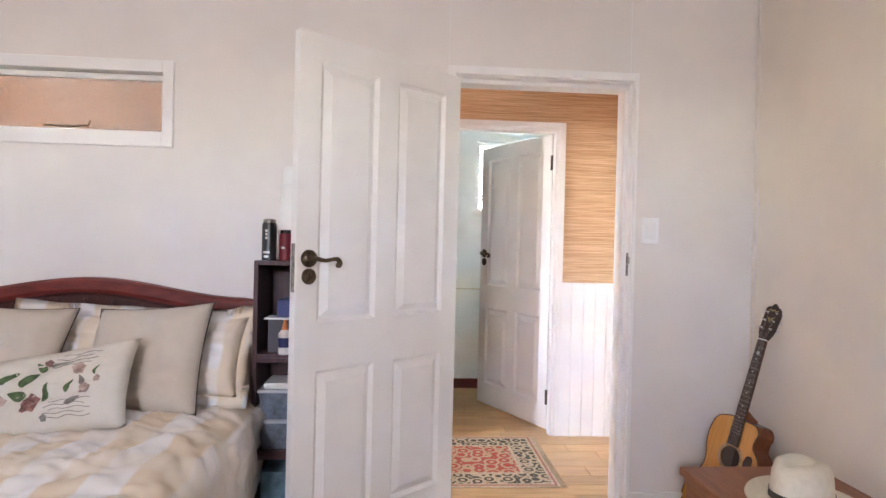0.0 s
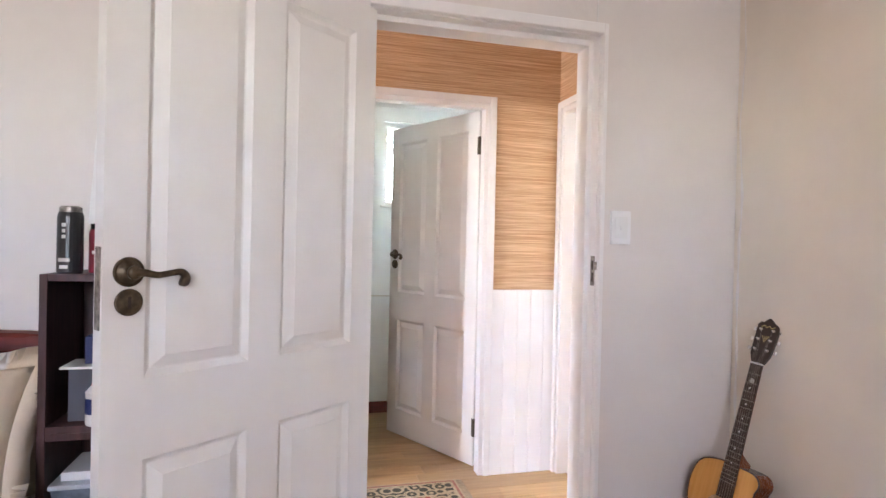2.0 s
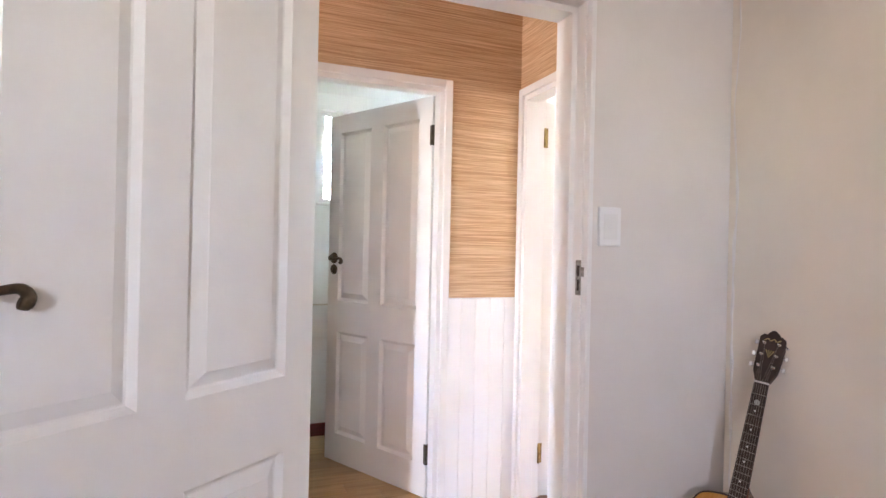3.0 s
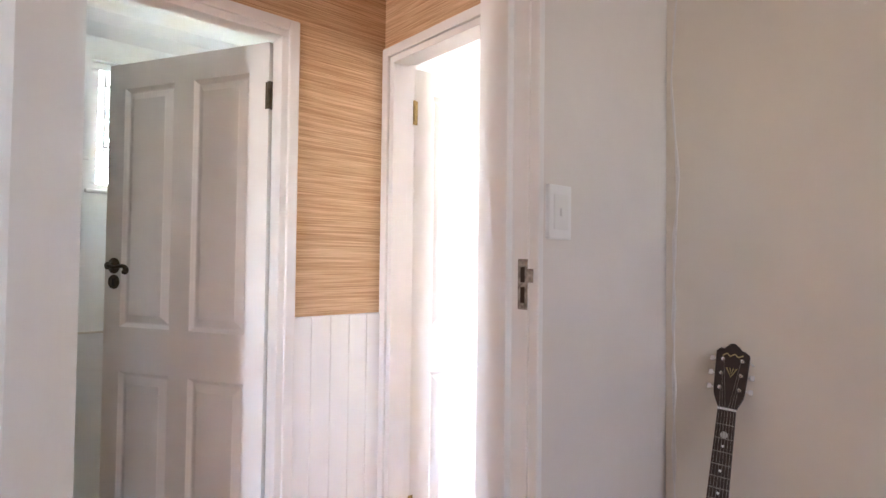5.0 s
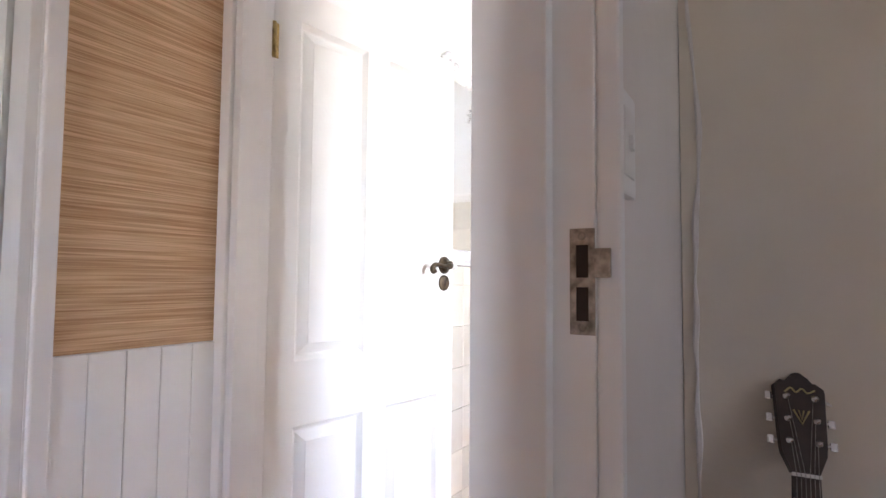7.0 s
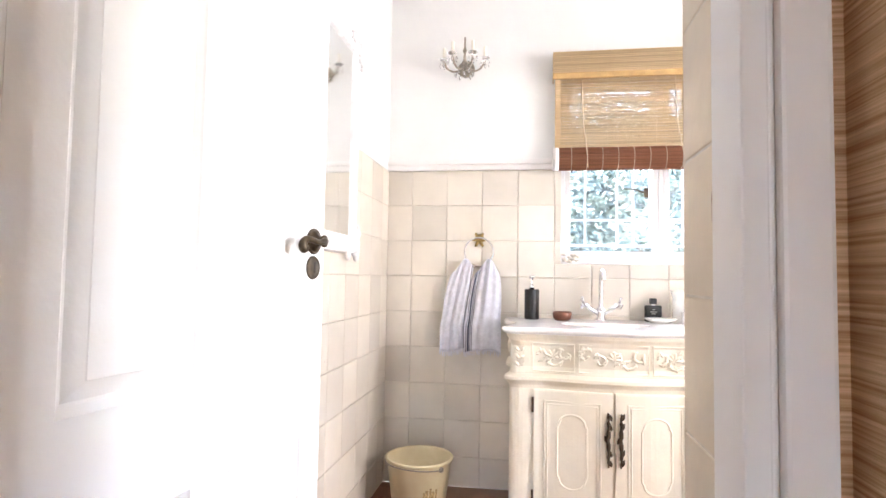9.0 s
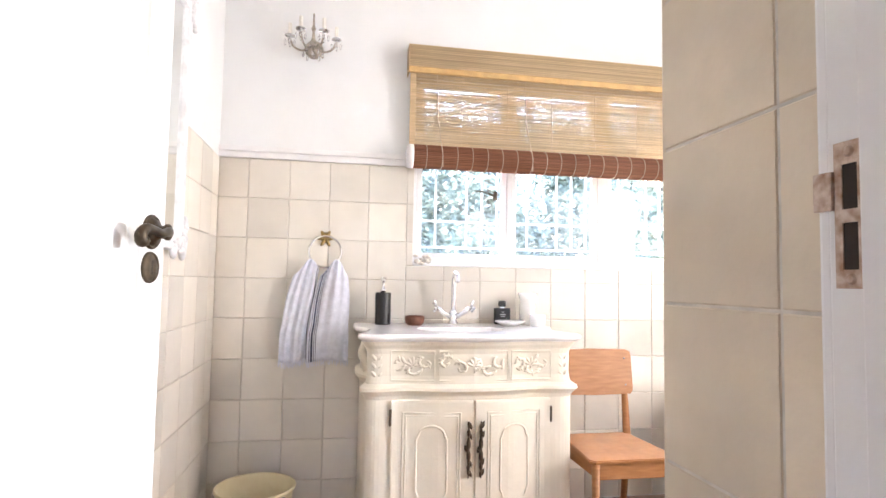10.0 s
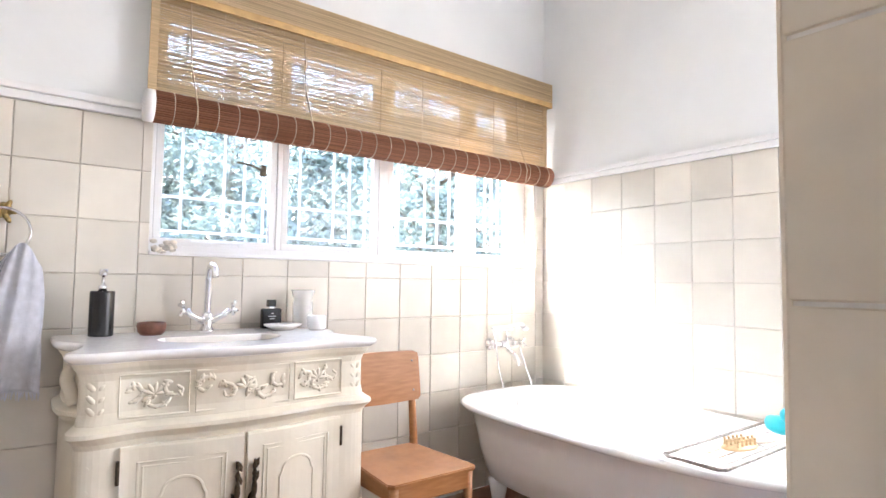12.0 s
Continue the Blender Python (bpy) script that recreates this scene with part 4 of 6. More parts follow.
part("boss", merge(*lf), BRASS, ringt, "antique brass leaf boss", True)
part("ring", tube([(-0.030 + 0.006 * math.cos(a), 0.080 * math.sin(a), -0.075 + 0.080 * math.cos(a)) for a in (2 * math.pi * k / 40 for k in range(40))], 0.0055, 8, True), CHROME, ringt, smooth=True)
TOWEL = material("pale_blue_towelling", (0.69, 0.695, 0.775), 0.95, vary=0.05, scale=40, bump=0.5, bump_scale=260)
NAVY = material("navy_woven_stripe", (0.05, 0.06, 0.11), 0.95, vary=0.2, scale=60)
towel = thing("hand_towel", "pale blue fringed hand towel hung on the ring", "towel", m=pose(BATH_E - 0.045, 3.05, 0))
TW = random.Random(3)


def towel_point(half, u, t):
    """One of the two halves that hang from the ring: u from 0 to 1 across it, t from 0 at the ring to 1 at the hem."""
    top, lo0, lo1 = ((0.066, 0.208, 0.070), (-0.060, 0.074, -0.128))[half]
    k = min(1.0, t * 1.35) ** 0.75
    a, b = top + 0.042, top - 0.040
    grow = 0.012 * math.sin(math.pi * min(1, t * 1.6))
    y0, y1 = a + (lo0 - a) * k + grow, b + (lo1 - b) * k - grow
    y = y0 + (y1 - y0) * u
    z = 1.262 - 0.505 * t - 0.055 * (1 - min(1, t * 6)) * (2 * u - 1) ** 2 - 0.010 * math.sin(5 * u + 2 * half) * t
    x = -0.010 - 0.020 * math.sin(math.pi * u) * (1 - 0.55 * t) - 0.012 * math.sin(u * 9.5 + 1.7 * half + 1.2 * t) * (0.3 + 0.7 * t) - 0.005 * math.sin(u * 23 + 3 * t) - (0.008 if half else 0.0)
    return Vector((x, y, z))


def towel_sheet(half, u0, u1, nu, proud, thick):
    bm = bmesh.new()
    nz = 34
    g = [[bm.verts.new(towel_point(half, u0 + (u1 - u0) * i / nu, j / nz) - Vector((proud, 0, 0))) for i in range(nu + 1)] for j in range(nz + 1)]
    for j in range(nz):
        for i in range(nu):
            bm.faces.new((g[j][i], g[j][i + 1], g[j + 1][i + 1], g[j + 1][i]))
    r = bmesh.ops.extrude_face_region(bm, geom=list(bm.faces))
    bmesh.ops.translate(bm, vec=(thick, 0, 0), verts=[q for q in r["geom"] if isinstance(q, bmesh.types.BMVert)])
    bmesh.ops.recalc_face_normals(bm, faces=bm.faces)
    return bm


part("cloth", merge(towel_sheet(0, 0, 1, 40, 0, 0.012), towel_sheet(1, 0, 1, 40, 0, 0.012)), TOWEL, towel, "", True)
for half, u0, u1 in ((1, 0.045, 0.060), (1, 0.085, 0.130), (1, 0.155, 0.170), (1, 0.20, 0.212), (0, 0.93, 0.95)):
    part("stripe", towel_sheet(half, u0, u1, 2, 0.0012, 0.002), NAVY, towel, "navy woven stripe", True)
fr = []
for half in (0, 1):
    for k in range(44):
        p = towel_point(half, k / 43, 1.0)
        fr.append(tube([p + Vector((0.004, 0, 0.004)), p + Vector((TW.uniform(-0.006, 0.004), TW.uniform(-0.007, 0.007), -TW.uniform(0.018, 0.030)))], [0.0028, 0.0016], 4))
tagged(part("fringe", merge(*fr), TOWEL, towel, "twisted fringe"), kind="stuff")
hook = thing("shell_hook", "small shell-encrusted hook on the tiles by the window", "hook", m=pose(BATH_E - 0.008, 2.545, 1.275))
hb = []
for k in range(18):
    q = bmesh.new()
    bmesh.ops.create_icosphere(q, subdivisions=1, radius=CARVE.uniform(0.009, 0.016))
    hb.append(move(q, Matrix.Translation((-CARVE.uniform(0.002, 0.025), CARVE.uniform(-0.045, 0.045), CARVE.uniform(-0.022, 0.022))) @ Matrix.Diagonal((0.9, 1.2, 0.8, 1))))
part("shells", merge(*hb), SHELL, hook, smooth=True)

# ---- wall sconce with crystals ----
IRON = material("antiqued_silver_iron", (0.40, 0.35, 0.29), 0.4, 0.7, vary=0.25, scale=60)
CRYSTAL = glass_material("cut_crystal", 0.0, (0.97, 0.97, 0.98))
CANDLE = material("ivory_candle_sleeve", (0.80, 0.77, 0.70), 0.5)
sconce = thing("wall_sconce", "crystal-hung wall sconce with candle arms", "wall light", m=pose(BATH_E - 0.006, 3.137, 2.35))
part("backplate", move(lathe([(0, 0), (0.05, 0), (0.045, 0.01), (0.02, 0.02), (0, 0.022)], 20), Matrix.Rotation(radians(-90), 4, "Y")), IRON, sconce, smooth=True)
part("stem", lathe([(0, -0.03), (0.012, -0.02), (0.02, 0.0), (0.010, 0.02), (0.006, 0.06), (0.013, 0.075), (0.006, 0.09), (0.005, 0.15), (0, 0.155)], 12, Matrix.Translation((-0.085, 0, 0))), IRON, sconce, smooth=True)
part("bracket", tube([(0, 0, 0), (-0.05, 0, -0.02), (-0.085, 0, 0)], 0.008, 8), IRON, sconce)
for a in (-1.45, -0.5, 0.5, 1.45):
    d = Vector((-math.cos(a), math.sin(a), 0))
    c = Vector((-0.085, 0, 0))
    p = [c + Vector((0, 0, -0.01)), c + d * 0.05 + Vector((0, 0, -0.045)), c + d * 0.095 + Vector((0, 0, -0.03)), c + d * 0.115 + Vector((0, 0, 0.01))]
    arm = part("arm", tube(spline(p, 6), 0.0055, 8), IRON, sconce, smooth=True)
    e = c + d * 0.115
    part("cup", lathe([(0, 0.008), (0.012, 0.010), (0.026, 0.022), (0.024, 0.026), (0, 0.022)], 14, Matrix.Translation(e)), CRYSTAL, arm, smooth=True)
    part("candle", lathe([(0, 0.024), (0.009, 0.024), (0.009, 0.085), (0, 0.086)], 12, Matrix.Translation(e)), CANDLE, arm)
    for k in range(4):
        q = bmesh.new()
        bmesh.ops.create_icosphere(q, subdivisions=1, radius=1)
        pp = e + Vector((0.022 * math.cos(k * 1.57), 0.022 * math.sin(k * 1.57), -0.012))
        part("crystal_drop", move(q, Matrix.Translation(pp) @ Matrix.Diagonal((0.007, 0.007, 0.018, 1))), CRYSTAL, arm)
for k in range(10):
    a = k * 0.628
    q = bmesh.new()
    bmesh.ops.create_icosphere(q, subdivisions=1, radius=1)
    part("crystal_drop", move(q, Matrix.Translation((-0.085 + 0.035 * math.cos(a), 0.05 * math.sin(a), -0.055 - 0.012 * (k % 2))) @ Matrix.Diagonal((0.007, 0.007, 0.016, 1))), CRYSTAL, sconce)

# ---- mirror ----
FRAME = material("distressed_white_frame", (0.78, 0.78, 0.79), 0.5, vary=0.08, scale=25, bump=0.2, bump_scale=70)
mir = thing("wall_mirror", "rectangular mirror in an ornate white carved frame", "mirror", m=pose(0, BATH_N - 0.007, 0))
MX0, MX1, MZ0, MZ1 = 2.73, 3.285, 1.335, 2.155
part("glass", B((MX0, MX1, -0.022, -0.016, MZ0, MZ1)), MIRROR, mir, "silvered mirror glass")
rail = [(0.0, -0.020), (0.008, -0.034), (0.022, -0.036), (0.05, -0.024), (0.062, -0.030), (0.075, -0.028), (0.08, -0.0)]
loops = []
for o, y in rail:
    loops.append([(MX0 - o, y, MZ0 - o), (MX1 + o, y, MZ0 - o), (MX1 + o, y, MZ1 + o), (MX0 - o, y, MZ1 + o)])
part("frame", loft(loops, cap=False), FRAME, mir, "carved white frame")
for cx, cz in ((MX0, MZ0), (MX1, MZ0), (MX0, MZ1), (MX1, MZ1)):
    bms = []
    sx, sz = (1 if cx == MX1 else -1), (1 if cz == MZ1 else -1)
    for k in range(22):
        q = bmesh.new()
        bmesh.ops.create_uvsphere(q, u_segments=8, v_segments=5, radius=1)
        t = k / 21
        if k < 11:
            px, pz = cx + sx * 0.075 + CARVE.uniform(-0.02, 0.035), cz + sz * (0.09 - 0.26 * t)
        else:
            px, pz = cx + sx * (0.09 - 0.26 * (t - 0.5)), cz + sz * 0.07 + CARVE.uniform(-0.02, 0.03)
        bms.append(move(q, Matrix.Translation((px, -0.026, pz)) @ Matrix.Rotation(CARVE.uniform(0, 3.1), 4, "Y") @ Matrix.Diagonal((0.026, 0.014, 0.011, 1))))
    tagged(part("corner_ornament", merge(*bms), FRAME, mir, "carved leaf corner", True), kind="stuff")

# ---- bucket ----
ENAMEL = material("cream_enamel", (0.66, 0.58, 0.38), 0.3, scale=9, color2=(0.58, 0.48, 0.29))
bucket = thing("enamel_bucket", "cream enamel bucket with faded printed pattern", "bucket", m=pose(3.66, 3.30, 0))
part("body", lathe([(0, 0.0), (0.118, 0.0), (0.124, 0.006), (0.158, 0.262), (0.166, 0.268), (0.168, 0.276), (0.162, 0.281), (0.154, 0.272), (0.120, 0.012), (0, 0.008)], 48), ENAMEL, bucket, smooth=True)
for a in (0.9, 4.04):
    part("ear", lathe([(0, 0), (0.014, 0), (0.012, 0.006), (0, 0.008)], 12, Matrix.Rotation(a, 4, "Z") @ Matrix.Translation((0.158, 0, 0.25)) @ Matrix.Rotation(radians(90), 4, "Y")), STEEL, bucket)
part("bail", tube([(0.168 * math.cos(0.9 + math.pi * k / 20), 0.168 * math.sin(0.9 + math.pi * k / 20) , 0.25 + 0.012 * math.sin(math.pi * k / 20)) for k in range(21)], 0.003, 6), STEEL, bucket, smooth=True)
PRINT = material("faded_brown_print", (0.45, 0.32, 0.15), 0.4, vary=0.3, scale=50)
for k in range(5):
    a = 3.5 + 0.11 * k
    part("printed_mark", B((-0.001, 0.0015, -0.005 - 0.004 * (k % 2), 0.005, -0.03, 0.012 + 0.008 * (k % 3)), bevel=0.0005), PRINT, bucket).matrix_basis = Matrix.Rotation(a, 4, "Z") @ Matrix.Translation((0.1425, 0, 0.14)) @ Matrix.Rotation(0.13, 4, "Y")

# ---- chair ----
BEECH = material("orange_beech", (0.42, 0.19, 0.07), 0.38, scale=6, stretch=(2, 2, 14), color2=(0.33, 0.14, 0.048), bump=0.04, bump_scale=20)
chair = thing("wooden_chair", "orange-brown beech school chair beside the vanity", "chair", m=pose(3.28, 1.552, 0))
seat_o = [(0.0, 0.02), (0.02, 0.0), (0.40, 0.03), (0.41, 0.05), (0.41, 0.35), (0.40, 0.37), (0.02, 0.40), (0.0, 0.38)]
part("seat", prism(seat_o, 0.430, 0.446, 0.004), BEECH, chair)
part("front_rail", B((0.012, 0.032, 0.035, 0.365, 0.365, 0.4295), bevel=0.003), BEECH, chair)
for y in (0.022, 0.358):
    part("side_rail", B((0.04, 0.38, y, y + 0.02, 0.375, 0.4295), bevel=0.003), BEECH, chair)
    part("front_leg", tube([(0.025, y + 0.01, 0), (0.025, y + 0.01, 0.429)], [0.013, 0.018], 12), BEECH, chair, smooth=True)
    part("back_leg", tube([(0.44, y + 0.01, 0), (0.395, y + 0.01, 0.43), (0.415, y + 0.01, 0.62), (0.445, y + 0.01, 0.80)], [0.014, 0.019, 0.016, 0.013], 12), BEECH, chair, smooth=True)
back = []
NB = 14
for dx in (0.0, -0.014):
    lp = []
    for y, z in ((-0.002, 0.66), (0.0, 0.645), (0.012, 0.632), (0.19, 0.628), (0.368, 0.632), (0.38, 0.645), (0.382, 0.66), (0.382, 0.81), (0.378, 0.832), (0.355, 0.842), (0.19, 0.846), (0.025, 0.842), (0.002, 0.832), (-0.002, 0.81)):
        lp.append((0.408 + dx + 0.14 * (z - 0.63) - 0.0, y, z))
    back.append(lp)
bk = part("backrest", loft(back), BEECH, chair)
for y in (0.035, 0.345):
    for z in (0.675, 0.80):
        part("screw", lathe([(0, 0), (0.005, 0), (0.003, 0.002), (0, 0.0022)], 10, Matrix.Translation((0.393 + 0.14 * (z - 0.63), y, z)) @ Matrix.Rotation(radians(-90), 4, "Y")), STEEL, bk)

# ---- bath ----
def bath_loop(x0, x1, y0, y1, z, n=72, p=3.0):
    cx, cy, a, b = (x0 + x1) / 2, (y0 + y1) / 2, (x1 - x0) / 2, (y1 - y0) / 2
    out = []
    for k in range(n):
        t = 2 * math.pi * k / n
        c, s = math.cos(t), math.sin(t)
        q = 5.0 if c > 0 else 2.3
        out.append((cx + a * math.copysign(abs(c) ** (2 / q), c), cy + b * math.copysign(abs(s) ** (2 / p), s), z))
    return out


bath = thing("bathtub", "white freestanding roll-top bath against the tiled wall", "bathtub", m=pose(0, 0, 0))
X0, X1, YA, YB, ZR = 2.20, 3.94, 0.385, 1.290, 0.56


def tub(i, z):
    return bath_loop(X0 + i, X1 - i * 0.8, YA + i, YB - i, z)


part("shell", loft([tub(0.22, 0.16), tub(0.14, 0.20), tub(0.10, 0.32), tub(0.075, 0.44), tub(0.055, 0.515), tub(0.03, 0.530), tub(0.008, 0.536), tub(0.0, 0.548), tub(0.006, 0.560), tub(0.025, 0.566), tub(0.05, 0.561), tub(0.066, 0.545), tub(0.085, 0.42), tub(0.12, 0.28), tub(0.20, 0.21), tub(0.33, 0.195)]), CERAMIC, bath, smooth=True)
for x in (X0 + 0.35, X1 - 0.28):
    for y in (YA + 0.2, YB - 0.2):
        part("foot", lathe([(0, 0), (0.035, 0), (0.04, 0.015), (0.025, 0.05), (0.035, 0.12), (0.05, 0.20), (0, 0.21)], 14, Matrix.Translation((x, y, 0))), CERAMIC, bath, smooth=True)
part("overflow", move(lathe([(0, 0), (0.028, 0.0), (0.026, 0.008), (0.012, 0.012), (0, 0.012)], 16), Matrix.Translation((X1 - 0.080, 0.79, 0.485)) @ Matrix.Rotation(radians(-95), 4, "Y")), CHROME, bath, "chrome overflow rose", True)

mixer = thing("bath_mixer", "chrome wall-mounted bath mixer with telephone shower", "tap", m=pose(BATH_E - 0.008, 0.735, 0.800))
for s in (-1, 1):
    part("wall_union", merge(lathe([(0, 0), (0.034, 0), (0.030, 0.012), (0.014, 0.02), (0.012, 0.06), (0, 0.06)], 18, Matrix.Translation((0, s * 0.085, 0)) @ Matrix.Rotation(radians(-90), 4, "Y"))), CHROME, mixer, smooth=True)
    v = part("valve", tube([(-0.06, s * 0.03, 0), (-0.06, s * 0.10, 0.0)], [0.017, 0.014], 12), CHROME, mixer, smooth=True)
    c = Vector((-0.06, s * 0.125, 0.0))
    part("valve_stem", tube([(-0.06, s * 0.10, 0), c], 0.008, 8), CHROME, v)
    for k in range(4):
        q = k * 1.571 + 0.5
        part("cross_arm", tube([c, c + Vector((math.cos(q) * 0.032, 0, math.sin(q) * 0.032))], [0.006, 0.008], 8), CHROME, v, smooth=True)
part("body", tube([(-0.06, -0.045, 0), (-0.06, 0.045, 0)], 0.021, 14), CHROME, mixer, smooth=True)
part("spout", tube(spline([(-0.06, 0, -0.01), (-0.075, 0, -0.035), (-0.115, 0, -0.055), (-0.15, 0, -0.085), (-0.155, 0, -0.115)], 6), [0.016] * 18 + [0.013] * 7, 12), CHROME, mixer, smooth=True)
part("cradle", merge(tube([(-0.06, 0, 0.02), (-0.06, 0, 0.075)], 0.009, 10), tube([(-0.06, -0.055, 0.095), (-0.06, -0.045, 0.078), (-0.06, 0.045, 0.078), (-0.06, 0.055, 0.095)], 0.006, 8)), CHROME, mixer, smooth=True)
hs = part("handset", tube(spline([(-0.06, 0.115, 0.092), (-0.06, 0.02, 0.096), (-0.06, -0.09, 0.106), (-0.065, -0.125, 0.100)], 6), [0.011] * 14 + [0.014] * 5, 12), CERAMIC, mixer, "white ceramic shower handle", True)
part("rose", lathe([(0, 0), (0.028, 0), (0.028, 0.012), (0.012, 0.03), (0, 0.032)], 16, Matrix.Translation((-0.068, -0.135, 0.072))), CHROME, hs, smooth=True)
part("hose", tube(spline([(-0.065, 0.118, 0.088), (-0.09, 0.115, 0.02), (-0.10, 0.10, -0.12), (-0.12, 0.06, -0.27), (-0.15, -0.03, -0.33), (-0.14, -0.12, -0.25), (-0.10, -0.105, -0.12), (-0.075, -0.085, -0.02)], 8), 0.0058, 8), CHROME, mixer, smooth=True)

tray = thing("bath_tray", "chrome wire tray laid across the bath rim", "bath tray", m=pose(2.49, 0.40, ZR + 0.008))
W0, W1, L1 = 0.0, 0.205, 0.83
part("rim", tube([(W0, 0, 0.012), (W0, L1, 0.012), (W0 + 0.02, L1 + 0.015, 0.012), (W1 - 0.02, L1 + 0.015, 0.012), (W1, L1, 0.012), (W1, 0, 0.012), (W1 - 0.02, -0.012, 0.012), (W0 + 0.02, -0.012, 0.012)], 0.006, 8, True), STEEL, tray, smooth=True)
for y in (0.16, 0.40, 0.62, 0.72):
    part("wire", tube([(W0, y, 0.010), (W0 + 0.005, y, -0.004), (W1 - 0.005, y, -0.004), (W1, y, 0.010)], 0.0035, 6), CHROME, tray)
for x in (0.05, 0.10, 0.15):
    part("wire", tube([(x, 0.16, -0.004), (x, 0.72, -0.004)], 0.003, 6), CHROME, tray)
TURQ = material("turquoise_rubber", (0.02, 0.50, 0.58), 0.4, vary=0.05)
duck = thing("rubber_duck", "turquoise rubber duck on the bath tray", "bath toy", m=pose(2.585, 0.60, ZR + 0.012, 0, 0, 150))
q = bmesh.new()
bmesh.ops.create_uvsphere(q, u_segments=20, v_segments=12, radius=1)
for v in q.verts:
    v.co.z *= 0.85 if v.co.z > 0 else 0.6
    if v.co.x < -0.5:
        v.co.z += 0.5 * (-v.co.x - 0.5)
part("body", move(q, Matrix.Translation((0, 0, 0.032)) @ Matrix.Diagonal((0.068, 0.042, 0.048, 1))), TURQ, duck, smooth=True)
q = bmesh.new()
bmesh.ops.create_uvsphere(q, u_segments=16, v_segments=10, radius=0.028)
part("head", move(q, Matrix.Translation((0.045, 0, 0.085))), TURQ, duck, smooth=True)
part("beak", lathe([(0, 0), (0.010, 0), (0.006, 0.018), (0, 0.02)], 10, Matrix.Translation((0.066, 0, 0.080)) @ Matrix.Rotation(radians(90), 4, "Y") @ Matrix.Diagonal((0.5, 1, 1, 1))), material("pink_beak", (0.55, 0.16, 0.16), 0.4), duck, "pink beak")
WOODB = material("pale_brush_wood", (0.55, 0.38, 0.20), 0.5, vary=0.1, scale=20)
brush = thing("massage_brush", "wooden massage brush with knobbed bristles", "brush", m=pose(2.585, 0.93, ZR + 0.010, 0, 0, 80))
q = bmesh.new()
bmesh.ops.create_uvsphere(q, u_segments=20, v_segments=8, radius=1)
part("back", move(q, Matrix.Translation((0, 0, 0.012)) @ Matrix.Diagonal((0.085, 0.045, 0.012, 1))), WOODB, brush, smooth=True)
for i in range(-3, 4):
    for j in range(-1, 2):
        if abs(i) < 3 or j == 0:
            part("knob", lathe([(0, 0.018), (0.005, 0.018), (0.004, 0.035), (0.006, 0.042), (0, 0.046)], 8, Matrix.Translation((i * 0.023, j * 0.026, 0))), WOODB, brush)
mitt = thing("bath_pumice", "pale oval bath sponge on the tray", "sponge", m=pose(2.585, 0.77, ZR + 0.008, 0, 0, 75))
q = bmesh.new()
bmesh.ops.create_uvsphere(q, u_segments=20, v_segments=8, radius=1)
part("sponge", move(q, Matrix.Translation((0, 0, 0.014)) @ Matrix.Diagonal((0.085, 0.04, 0.015, 1))), material("pale_sponge", (0.62, 0.55, 0.46), 0.9, vary=0.1, scale=50, bump=0.5, bump_scale=200), mitt, smooth=True)

# ---- bedroom: bed ----
def check_material(name, c1, c2, c3, px, py, offset=(0, 0, 0)):
    """Woven checks: broad stripes both ways."""
    m = material(name, c1, 0.85, bump=0.35, bump_scale=420)
    n, l = m.node_tree.nodes, m.node_tree.links
    b = n["Principled BSDF"]
    tc = n.new("ShaderNodeTexCoord")
    mp = n.new("ShaderNodeMapping")
    mp.inputs["Location"].default_value = offset
    l.new(tc.outputs["Object"], mp.inputs[0])
    fac = []
    for axis, period in (("X", px), ("Y", py)):
        w = n.new("ShaderNodeTexWave")
        w.wave_type, w.bands_direction = "BANDS", axis
        w.inputs["Scale"].default_value = 0.314 / period
        w.inputs["Distortion"].default_value = 0.25
        r = n.new("ShaderNodeValToRGB")
        r.color_ramp.elements[0].position, r.color_ramp.elements[1].position = 0.42, 0.58
        l.new(mp.outputs[0], w.inputs["Vector"])
        l.new(w.outputs["Fac"], r.inputs[0])
        fac.append(r.outputs[0])
    m1, m2 = n.new("ShaderNodeMix"), n.new("ShaderNodeMix")
    m1.data_type = m2.data_type = "RGBA"
    m1.inputs["A"].default_value, m1.inputs["B"].default_value = (*c1, 1), (*c2, 1)
    l.new(fac[0], m1.inputs["Factor"])
    l.new(m1.outputs["Result"], m2.inputs["A"])
    m2.inputs["B"].default_value = (*c3, 1)
    mu = n.new("ShaderNodeMath")
    mu.operation = "MULTIPLY"
    mu.inputs[1].default_value = 0.55
    l.new(fac[1], mu.inputs[0])
    l.new(mu.outputs[0], m2.inputs["Factor"])
    l.new(m2.outputs["Result"], b.inputs["Base Color"])
    return m


DUVET = check_material("cream_check_cotton", (0.82, 0.80, 0.79), (0.75, 0.64, 0.50), (0.79, 0.73, 0.65), 0.21, 0.27)
SHAM = check_material("beige_check_cotton", (0.86, 0.85, 0.85), (0.78, 0.67, 0.53), (0.77, 0.66, 0.53), 0.20, 0.20, (0.05, 0.02, 0))
LINEN = material("oatmeal_linen", (0.56, 0.495, 0.42), 0.92, vary=0.012, scale=30, bump=0.3, bump_scale=380)
PRINTED = material("pale_printed_linen", (0.64, 0.60, 0.53), 0.9, vary=0.015, scale=30, bump=0.3, bump_scale=380)
PIPING = material("dark_brown_piping", (0.035, 0.02, 0.018), 0.8)
LEATHER = material("dark_red_leather", (0.045, 0.010, 0.008), 0.38, vary=0.2, scale=20, bump=0.2, bump_scale=80)

